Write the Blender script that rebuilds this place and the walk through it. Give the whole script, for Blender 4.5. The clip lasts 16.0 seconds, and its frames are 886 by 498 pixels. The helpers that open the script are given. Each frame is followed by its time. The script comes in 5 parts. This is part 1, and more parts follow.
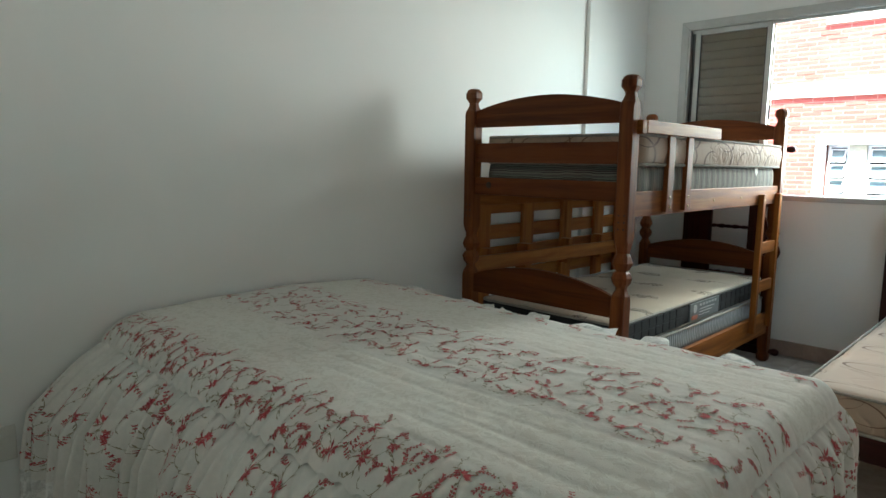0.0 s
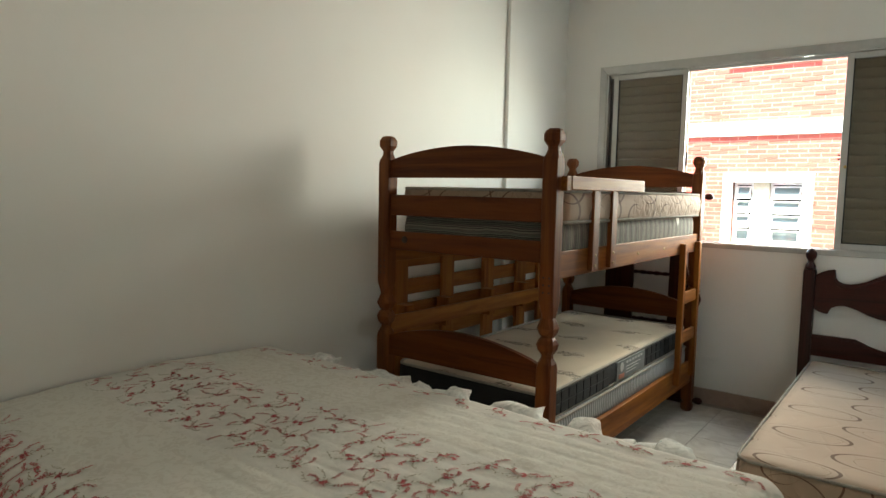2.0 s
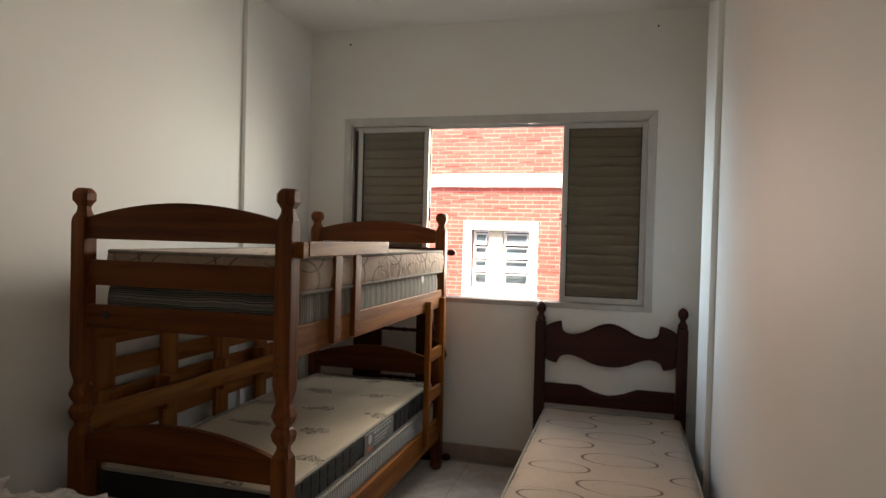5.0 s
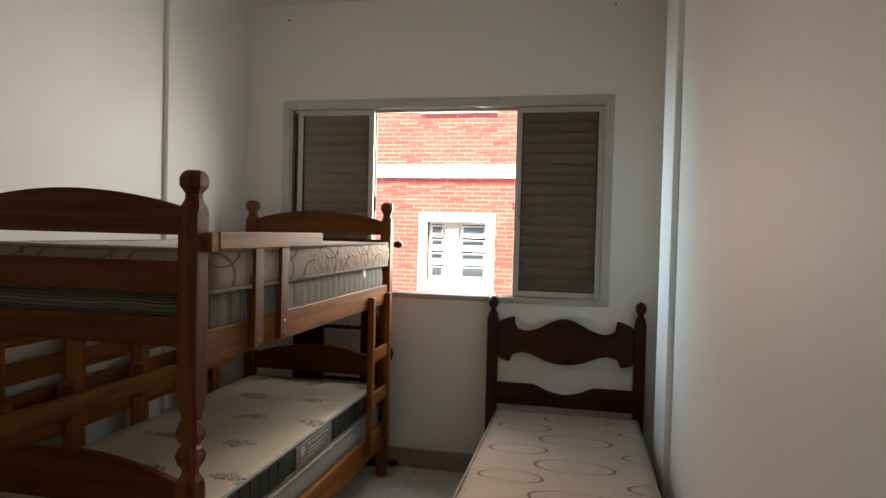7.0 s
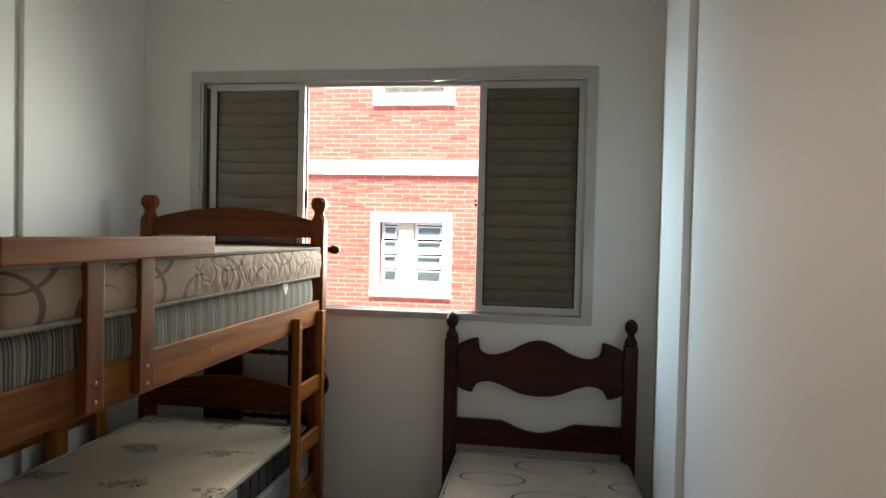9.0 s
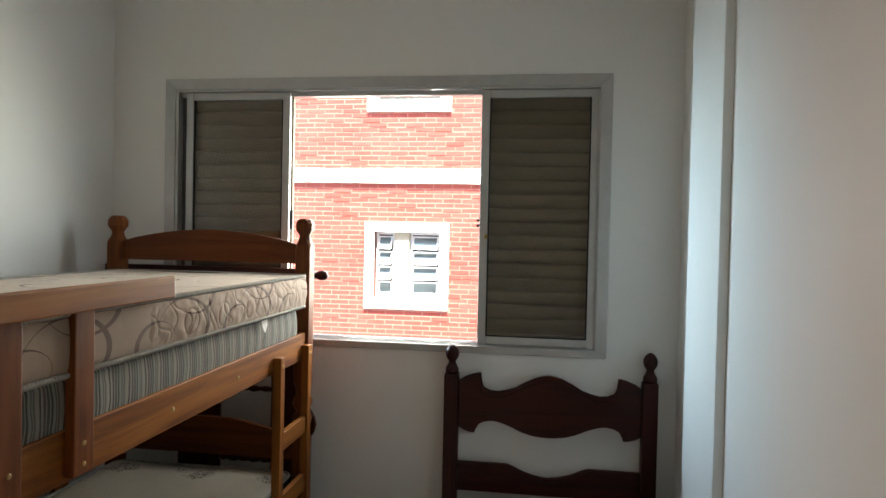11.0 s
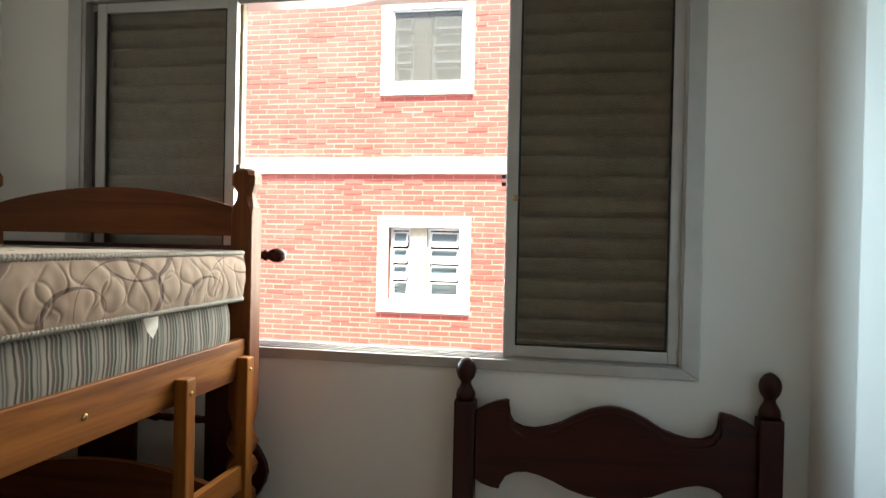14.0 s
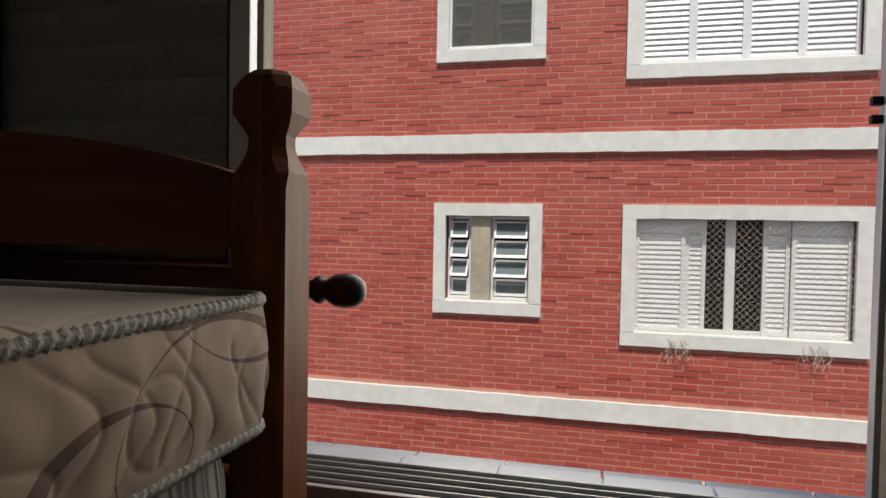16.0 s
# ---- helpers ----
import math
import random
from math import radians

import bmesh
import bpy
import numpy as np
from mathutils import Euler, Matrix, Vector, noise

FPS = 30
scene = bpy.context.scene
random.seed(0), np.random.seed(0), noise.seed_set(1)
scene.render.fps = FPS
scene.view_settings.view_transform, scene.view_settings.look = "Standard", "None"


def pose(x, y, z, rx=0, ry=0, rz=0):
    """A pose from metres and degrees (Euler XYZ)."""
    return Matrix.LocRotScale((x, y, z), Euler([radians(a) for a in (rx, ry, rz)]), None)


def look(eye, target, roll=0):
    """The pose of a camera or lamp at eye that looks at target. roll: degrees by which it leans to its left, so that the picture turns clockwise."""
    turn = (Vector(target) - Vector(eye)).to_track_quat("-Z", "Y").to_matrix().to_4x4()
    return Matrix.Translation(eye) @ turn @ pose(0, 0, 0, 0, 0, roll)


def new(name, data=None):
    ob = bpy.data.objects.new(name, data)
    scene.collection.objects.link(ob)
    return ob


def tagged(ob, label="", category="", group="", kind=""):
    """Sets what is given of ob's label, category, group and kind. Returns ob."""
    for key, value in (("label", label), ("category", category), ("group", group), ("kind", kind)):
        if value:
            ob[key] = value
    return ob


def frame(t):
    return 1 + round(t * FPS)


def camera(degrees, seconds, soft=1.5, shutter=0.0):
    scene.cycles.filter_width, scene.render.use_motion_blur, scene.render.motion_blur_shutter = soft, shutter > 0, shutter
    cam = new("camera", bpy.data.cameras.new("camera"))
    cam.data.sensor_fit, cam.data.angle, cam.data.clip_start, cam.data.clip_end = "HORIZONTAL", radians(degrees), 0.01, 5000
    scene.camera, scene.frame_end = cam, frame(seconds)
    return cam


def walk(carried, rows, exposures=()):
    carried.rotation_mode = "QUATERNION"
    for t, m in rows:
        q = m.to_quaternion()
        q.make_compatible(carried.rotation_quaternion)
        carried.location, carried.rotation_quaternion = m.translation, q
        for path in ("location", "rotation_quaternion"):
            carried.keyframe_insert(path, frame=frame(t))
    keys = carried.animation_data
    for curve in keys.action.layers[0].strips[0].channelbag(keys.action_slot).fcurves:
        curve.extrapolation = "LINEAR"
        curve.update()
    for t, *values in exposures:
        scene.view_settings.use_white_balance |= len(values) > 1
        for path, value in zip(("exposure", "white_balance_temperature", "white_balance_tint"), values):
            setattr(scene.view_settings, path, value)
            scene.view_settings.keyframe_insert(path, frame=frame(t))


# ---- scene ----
# camera and its walk
cam = camera(69.3, 16.0)
PATH = [
    (0, (0.199, 1.226, 1.274), (-1.183, 2.648, 1.01), 0.9),
    (0.5, (0.132, 1.27, 1.334), (-1.223, 2.72, 1.087), 1.0),
    (1, (0.085, 1.29, 1.419), (-1.218, 2.787, 1.165), 1.4),
    (1.5, (0.037, 1.361, 1.421), (-1.211, 2.909, 1.21), 1.3),
    (2, (0.042, 1.461, 1.397), (-1.167, 3.044, 1.22), 1.2),
    (2.5, (-0.046, 1.519, 1.424), (-1.104, 3.206, 1.239), 1.6),
    (3, (-0.101, 1.525, 1.444), (-1.056, 3.276, 1.303), 1.4),
    (3.5, (-0.081, 1.607, 1.486), (-0.948, 3.406, 1.377), 1.3),
    (4, (-0.064, 1.664, 1.488), (-0.793, 3.526, 1.427), 1.5),
    (6.5, (0.001, 1.913, 1.513), (-0.454, 3.86, 1.474), 1.4),
    (7, (-0.02, 2.02, 1.489), (-0.442, 3.974, 1.435), 1.4),
    (7.5, (-0.079, 2.168, 1.5), (-0.441, 4.134, 1.449), 1.5),
    (8, (-0.06, 2.336, 1.514), (-0.398, 4.306, 1.438), 1.4),
    (8.5, (-0.062, 2.547, 1.508), (-0.363, 4.524, 1.451), 1.2),
    (9, (-0.127, 2.751, 1.497), (-0.417, 4.729, 1.448), 1.3),
    (11.5, (-0.188, 3.047, 1.597), (-0.464, 5.028, 1.571), 1.2),
    (12, (-0.171, 3.003, 1.569), (-0.448, 4.984, 1.556), 1.2),
    (12.5, (-0.116, 3.124, 1.517), (-0.399, 5.104, 1.512), 1.3),
    (13, (-0.06, 3.364, 1.488), (-0.353, 5.342, 1.483), 1.3),
    (13.5, (-0.173, 3.637, 1.474), (-0.490, 5.612, 1.463), 1.4),
    (14, (-0.269, 3.974, 1.452), (-0.621, 5.943, 1.433), 1.2),
    (14.5, (-0.519, 4.197, 1.408), (-0.882, 6.164, 1.399), 1.2),
    (15, (-0.692, 4.399, 1.443), (-1.060, 6.365, 1.411), 1.1),
    (15.5, (-0.712, 4.741, 1.472), (-1.091, 6.704, 1.413), 1.2),
    (16, (-0.811, 5.064, 1.486), (-1.277, 7.008, 1.425), 1.0),
]
EXPOSURES = [(0.0, 3.3, 5850, -6), (1.0, 3.25, 6150, -3), (1.5, 3.2, 6450, -3), (2.0, 3.2, 7000, -1), (2.5, 3.15, 7100, 2), (3.5, 3.1, 7100, 8), (4.0, 2.75, 7400, 12), (6.5, 2.5, 7250, 8), (7.0, 2.5, 7200, 8), (9.0, 2.6, 6800, 4), (12.5, 2.6, 6650, 3), (14.0, 2.6, 6850, 2), (14.5, 2.35, 6700, 3), (15.0, 1.35, 6600, 5), (15.5, 0.15, 6850, 9), (16.0, 0.0, 6950, 9)]
walk(cam, [(t, look(eye, target, roll)) for t, eye, target, roll in PATH], EXPOSURES)

# world, sun and sky
SUN_DIR = Vector((-0.12, 0.50, -1.0)).normalized()      # the way the sunlight travels
world = bpy.data.worlds.new("world")
scene.world = world
world.use_nodes = True
wn = world.node_tree.nodes
sky = wn.new("ShaderNodeTexSky")
sky.sky_type = "NISHITA"
sky.sun_disc = False
sky.sun_elevation = math.asin(-SUN_DIR.z)
sky.sun_rotation = math.atan2(-SUN_DIR.x, -SUN_DIR.y)
wn["Background"].inputs["Strength"].default_value = 0.15
world.node_tree.links.new(sky.outputs[0], wn["Background"].inputs["Color"])
sun = new("sun", bpy.data.lights.new("sun", "SUN"))
sun.data.energy, sun.data.angle, sun.data.color = 4.0, radians(0.5), (1.0, 0.95, 0.88)
sun.matrix_basis = look((0, 0, 30), Vector((0, 0, 30)) + SUN_DIR)
# the daylight that enters by the open part of the window: from the front and upper sky, and from the blue sky past the end of the building
def daylight(name, wide, high, watts, colour, spread, eye, target):
    d = new(name, bpy.data.lights.new(name, "AREA"))
    d.data.shape, d.data.size, d.data.size_y = "RECTANGLE", wide, high
    d.data.energy, d.data.color, d.data.spread = watts, colour, radians(spread)
    d.matrix_basis = look(eye, target)


daylight("window_daylight", 0.74, 1.10, 3.9, (0.97, 0.965, 0.90), 120, (-0.896, 6.24, 1.74), (-1.95, 3.2, 0.75))
daylight("window_skylight", 0.30, 1.05, 0.62, (0.62, 0.83, 1.0), 58, (-1.13, 6.17, 1.74), (0.40, 5.50, 1.45))

# room measures
XL, XLC, XR, XRC, XRN = -2.275, -2.247, 0.405, 0.376, 0.452           # walls and the columns that stand proud of them
YB, YF, YO = 0.70, 5.962, 6.125                          # back wall, window wall inside and outside
CEIL = 2.955
YLC, YRC, YRN = 5.14, 5.10, 5.50                                 # where the columns begin
WX0, WX1, WZ0, WZ1 = -1.917, 0.104, 1.086, 2.276         # window opening
GROUND = -4.3


# ---------- materials ----------
def nodes_of(name):
    m = bpy.data.materials.new(name)
    m.use_nodes = True
    nt = m.node_tree
    return m, nt, nt.nodes["Principled BSDF"]


def node(nt, kind, **values):
    n = nt.nodes.new(kind)
    for k, v in values.items():
        n.inputs[k.replace("_", " ")].default_value = v
    return n


def coords(nt, scale=(1, 1, 1), rot=(0, 0, 0), vary=0.0, which="Object"):
    tc = nt.nodes.new("ShaderNodeTexCoord")
    mp = nt.nodes.new("ShaderNodeMapping")
    mp.inputs["Scale"].default_value, mp.inputs["Rotation"].default_value = scale, rot
    nt.links.new(tc.outputs[which], mp.inputs["Vector"])
    if vary:
        oi = nt.nodes.new("ShaderNodeObjectInfo")
        mu = nt.nodes.new("ShaderNodeMath")
        mu.operation = "MULTIPLY"
        mu.inputs[1].default_value = vary
        nt.links.new(oi.outputs["Random"], mu.inputs[0])
        nt.links.new(mu.outputs[0], mp.inputs["Location"])
    return mp.outputs[0]


def noise_tex(nt, vec, scale, detail=4.0, rough=0.55, distort=0.0):
    n = node(nt, "ShaderNodeTexNoise", Scale=scale, Detail=detail, Roughness=rough, Distortion=distort)
    nt.links.new(vec, n.inputs["Vector"])
    return n.outputs["Fac"]


def ramp(nt, fac, *stops):
    r = nt.nodes.new("ShaderNodeValToRGB")
    el = r.color_ramp.elements
    while len(el) < len(stops):
        el.new(0.5)
    for e, (p, c) in zip(el, stops):
        e.position = p
        e.color = (*c, 1) if isinstance(c, tuple) else (c, c, c, 1)
    nt.links.new(fac, r.inputs[0])
    return r.outputs[0]


def calc(nt, op, a, b=None, c=None):
    n = nt.nodes.new("ShaderNodeMath")
    n.operation = op
    for i, v in enumerate((a, b, c)):
        if v is None:
            continue
        if isinstance(v, (int, float)):
            n.inputs[i].default_value = v
        else:
            nt.links.new(v, n.inputs[i])
    return n.outputs[0]


def mix(nt, fac, a, b, mode="MIX"):
    n = nt.nodes.new("ShaderNodeMix")
    n.data_type, n.blend_type = "RGBA", mode
    for sock, v in ((n.inputs[0], fac), (n.inputs[6], a), (n.inputs[7], b)):
        if isinstance(v, (int, float)):
            sock.default_value = v
        elif isinstance(v, tuple):
            sock.default_value = (*v, 1)
        else:
            nt.links.new(v, sock)
    return n.outputs[2]


def bump(nt, bsdf, height, strength=0.3, distance=0.01):
    b = node(nt, "ShaderNodeBump", Strength=strength, Distance=distance)
    nt.links.new(height, b.inputs["Height"])
    nt.links.new(b.outputs[0], bsdf.inputs["Normal"])


def set_in(nt, bsdf, **values):
    for k, v in values.items():
        sock = bsdf.inputs[k.replace("_", " ")]
        if isinstance(v, (int, float)):
            sock.default_value = v
        elif isinstance(v, tuple):
            sock.default_value = (*v, 1)
        else:
            nt.links.new(v, sock)


def plaster(name, colour, worn=0.04, rough=0.6):
    m, nt, b = nodes_of(name)
    v = coords(nt)
    big = noise_tex(nt, v, 1.3, 3)
    fine = noise_tex(nt, v, 90, 3)
    dark = tuple(c * (1 - worn * 2) for c in colour)
    set_in(nt, b, Base_Color=ramp(nt, big, (0.3, dark), (0.7, colour)), Roughness=rough)
    wave = noise_tex(nt, v, 5, 2)
    bump(nt, b, calc(nt, "ADD", calc(nt, "MULTIPLY", fine, 0.25), wave), 0.12, 0.01)
    return m


def wood(name, light, dark, axis, rough=0.50, knots=True, coat=0.0):
    m, nt, b = nodes_of(name)
    sc = [14.0, 14.0, 14.0]
    sc[axis] = 0.9
    v = coords(nt, tuple(sc), vary=37.0)
    grain = noise_tex(nt, v, 1.6, 6, 0.6, 0.6)
    fine = noise_tex(nt, v, 9.0, 3, 0.6)
    col = ramp(nt, grain, (0.32, dark), (0.62, light))
    col = mix(nt, calc(nt, "MULTIPLY", fine, 0.35), col, dark)
    if knots:
        sk = [4.2, 4.2, 4.2]
        sk[axis] = 2.3
        vk = coords(nt, tuple(sk), vary=11.0)
        vo = node(nt, "ShaderNodeTexVoronoi", Scale=1.0)
        nt.links.new(vk, vo.inputs["Vector"])
        k = ramp(nt, vo.outputs["Distance"], (0.03, 1.0), (0.11, 0.0))
        col = mix(nt, calc(nt, "MULTIPLY", k, 0.6), col, tuple(c * 0.5 for c in dark))
    set_in(nt, b, Base_Color=col, Roughness=calc(nt, "MULTIPLY_ADD", fine, 0.2, rough - 0.1), Coat_Weight=coat, Coat_Roughness=0.2, Specular_IOR_Level=0.2)
    bump(nt, b, fine, 0.08, 0.003)
    return m


def plain(name, colour, rough=0.5, metal=0.0, grime=0.15, scale=30.0, bumpy=0.1):
    m, nt, b = nodes_of(name)
    v = coords(nt, vary=5.0)
    n = noise_tex(nt, v, scale, 4)
    big = noise_tex(nt, v, scale / 9, 3)
    f = calc(nt, "MULTIPLY", calc(nt, "ADD", n, big), 0.5)
    low = tuple(c * (1 - 2 * grime) for c in colour)
    set_in(nt, b, Base_Color=ramp(nt, f, (0.35, low), (0.65, colour)), Roughness=rough, Metallic=metal)
    bump(nt, b, n, bumpy, 0.004)
    return m


def tiles_mat(name, light, dark, rough=0.18):
    m, nt, b = nodes_of(name)
    v = coords(nt, vary=23.0)
    cloud = noise_tex(nt, v, 7, 6, 0.62, 1.2)
    vein = noise_tex(nt, v, 2.5, 3)
    col = ramp(nt, cloud, (0.34, dark), (0.66, light))
    col = mix(nt, calc(nt, "MULTIPLY", vein, 0.3), col, light)
    set_in(nt, b, Base_Color=col, Roughness=rough)
    bump(nt, b, cloud, 0.05, 0.004)
    return m


PAIRS = ((0.0, 0.0, 1.0, 1.0, 0.37), (0.28, 0.07, 0.62, -1.0, 0.37), (0.5, 0.5, 0.95, 1.0, 0.37), (0.74, 0.45, 0.55, -1.0, 0.37))
NESTED = ((0.516, 0.041, 1.0, -1.0, 0.0), (0.480, 0.041, 0.76, 1.0, 0.0), (1.016, 0.541, 0.92, 1.0, 0.0), (0.985, 0.541, 0.66, -1.0, 0.0))


def ellipse_fabric(name, base, ink, cell, size, thick, quilt, axes=(0, 1), relief=0.42, motif=PAIRS):
    """Knitted mattress cloth with printed pairs of thin ellipses in a staggered repeat."""
    m, nt, b = nodes_of(name)
    tc = nt.nodes.new("ShaderNodeTexCoord")
    sp = nt.nodes.new("ShaderNodeSeparateXYZ")
    nt.links.new(tc.outputs["Object"], sp.inputs[0])
    u0, v0 = sp.outputs[axes[0]], sp.outputs[axes[1]]
    marks = None
    for du, dv, s, lean, shift in motif:
        row = calc(nt, "FLOOR", calc(nt, "ADD", calc(nt, "DIVIDE", v0, cell[1]), dv))
        u = calc(nt, "ADD", calc(nt, "DIVIDE", u0, cell[0]), calc(nt, "MULTIPLY_ADD", row, shift, du))
        v = calc(nt, "ADD", calc(nt, "DIVIDE", v0, cell[1]), dv)
        fu = calc(nt, "SUBTRACT", calc(nt, "FRACT", u), 0.5)
        fv = calc(nt, "SUBTRACT", calc(nt, "FRACT", v), 0.5)
        a, c = size[0] * s / cell[0], size[1] * s / cell[1]
        eu, ev = calc(nt, "DIVIDE", fu, a), calc(nt, "DIVIDE", fv, c)
        r = calc(nt, "SQRT", calc(nt, "ADD", calc(nt, "MULTIPLY", eu, eu), calc(nt, "MULTIPLY", ev, ev)))
        ring = calc(nt, "ABSOLUTE", calc(nt, "SUBTRACT", r, 1.0))
        side = calc(nt, "MULTIPLY", eu, lean)
        width = calc(nt, "MULTIPLY", calc(nt, "MAXIMUM", calc(nt, "MULTIPLY_ADD", side, 0.6, 0.5), 0.12), thick / (size[0] * s))
        hit = calc(nt, "LESS_THAN", ring, width)
        marks = hit if marks is None else calc(nt, "MAXIMUM", marks, hit)
    v = coords(nt)
    weave = noise_tex(nt, v, 420, 2)
    soft = noise_tex(nt, v, 3.0, 3)
    col = ramp(nt, soft, (0.3, tuple(c * 0.86 for c in base)), (0.7, base))
    col = mix(nt, calc(nt, "MULTIPLY", marks, 0.95), col, ink)
    lines = node(nt, "ShaderNodeTexWave", Scale=quilt, Distortion=7.0, Detail=1.0)
    lines.bands_direction = "XYZ"[axes[0]]
    lines.inputs["Detail Scale"].default_value = 2.2
    nt.links.new(v, lines.inputs["Vector"])
    groove = ramp(nt, lines.outputs["Fac"], (0.0, 0.0), (0.10, 0.8), (0.3, 1.0))
    set_in(nt, b, Base_Color=col, Roughness=0.85)
    b.inputs["Sheen Weight"].default_value = 0.15
    bump(nt, b, calc(nt, "ADD", groove, calc(nt, "MULTIPLY", weave, 0.05)), relief, 0.011)
    return m


def stripe_fabric(name, axis, period, stops, skew=0.0):
    """Striped ticking: the stripes repeat along one axis."""
    m, nt, b = nodes_of(name)
    tc = nt.nodes.new("ShaderNodeTexCoord")
    sp = nt.nodes.new("ShaderNodeSeparateXYZ")
    nt.links.new(tc.outputs["Object"], sp.inputs[0])
    v = coords(nt)
    wob = calc(nt, "MULTIPLY", noise_tex(nt, v, 9, 2), 0.022)
    f = calc(nt, "FRACT", calc(nt, "DIVIDE", calc(nt, "ADD", sp.outputs[axis], wob), period))
    col = ramp(nt, f, *stops)
    nt.nodes[-1].color_ramp.interpolation = "LINEAR"
    dirt = noise_tex(nt, v, 14, 4)
    col = mix(nt, calc(nt, "MULTIPLY", ramp(nt, dirt, (0.5, 0.0), (0.75, 1.0)), 0.35), col, (0.16, 0.15, 0.13))
    set_in(nt, b, Base_Color=col, Roughness=0.9)
    bump(nt, b, calc(nt, "MULTIPLY_ADD", noise_tex(nt, v, 300, 2), 0.12, noise_tex(nt, v, 25, 3)), 0.2, 0.005)
    return m


def damask_fabric(name):
    """Cream knit with dark sprigs in a staggered repeat."""
    m, nt, b = nodes_of(name)
    tc = nt.nodes.new("ShaderNodeTexCoord")
    sp = nt.nodes.new("ShaderNodeSeparateXYZ")
    nt.links.new(tc.outputs["Object"], sp.inputs[0])
    cu, cv = 0.36, 0.36
    row = calc(nt, "FLOOR", calc(nt, "DIVIDE", sp.outputs[1], cv))
    u = calc(nt, "MULTIPLY_ADD", row, 0.5, calc(nt, "DIVIDE", calc(nt, "ADD", sp.outputs[0], 0.14), cu))
    fu = calc(nt, "SUBTRACT", calc(nt, "FRACT", u), 0.5)
    fv = calc(nt, "SUBTRACT", calc(nt, "FRACT", calc(nt, "DIVIDE", sp.outputs[1], cv)), 0.5)
    rr = calc(nt, "SQRT", calc(nt, "ADD", calc(nt, "MULTIPLY", calc(nt, "MULTIPLY", fu, fu), 0.55), calc(nt, "MULTIPLY", calc(nt, "MULTIPLY", fv, fv), 2.2)))
    v = coords(nt)
    curl = noise_tex(nt, v, 42, 2, 0.5, 2.5)
    thin = ramp(nt, calc(nt, "ABSOLUTE", calc(nt, "SUBTRACT", curl, 0.5)), (0.03, 1.0), (0.065, 0.0))
    blob = ramp(nt, noise_tex(nt, v, 55, 1), (0.60, 0.0), (0.64, 1.0))
    ragged = calc(nt, "MULTIPLY_ADD", noise_tex(nt, v, 13, 2), 0.62, calc(nt, "SUBTRACT", rr, 0.31))
    mask = ramp(nt, ragged, (0.15, 1.0), (0.19, 0.0))
    ink = calc(nt, "MULTIPLY", calc(nt, "MAXIMUM", thin, blob), mask)
    soft = noise_tex(nt, v, 2.5, 3)
    col = ramp(nt, soft, (0.3, (0.50, 0.44, 0.34)), (0.7, (0.62, 0.55, 0.44)))
    dots = node(nt, "ShaderNodeTexVoronoi", Scale=110.0)
    nt.links.new(v, dots.inputs["Vector"])
    col = mix(nt, calc(nt, "MULTIPLY", dots.outputs["Distance"], 0.25), col, (0.42, 0.33, 0.24))
    col = mix(nt, calc(nt, "MULTIPLY", ink, 0.97), col, (0.07, 0.055, 0.045))
    set_in(nt, b, Base_Color=col, Roughness=0.85)
    bump(nt, b, dots.outputs["Distance"], 0.4, 0.003)
    return m


def lace_fabric(name, light, dark):
    m, nt, b = nodes_of(name)
    v = coords(nt)
    motif = noise_tex(nt, v, 26, 3, 0.5, 1.5)
    edge = ramp(nt, motif, (0.44, 0.0), (0.48, 1.0), (0.60, 1.0), (0.64, 0.0))
    weave = noise_tex(nt, v, 350, 2)
    soft = noise_tex(nt, v, 3, 2)
    col = mix(nt, calc(nt, "MULTIPLY", edge, 0.7), dark, light)
    col = mix(nt, calc(nt, "MULTIPLY", soft, 0.25), col, tuple(c * 0.86 for c in light))
    set_in(nt, b, Base_Color=col, Roughness=0.9)
    bump(nt, b, calc(nt, "ADD", edge, weave), 0.12, 0.002)
    return m


def sheer_fabric(name, colour):
    m, nt, b = nodes_of(name)
    v = coords(nt)
    net = noise_tex(nt, v, 38, 4, 0.6, 1.0)
    set_in(nt, b, Base_Color=colour, Roughness=0.9, Alpha=ramp(nt, net, (0.35, 0.68), (0.6, 1.0)))
    bump(nt, b, net, 0.3, 0.003)
    return m


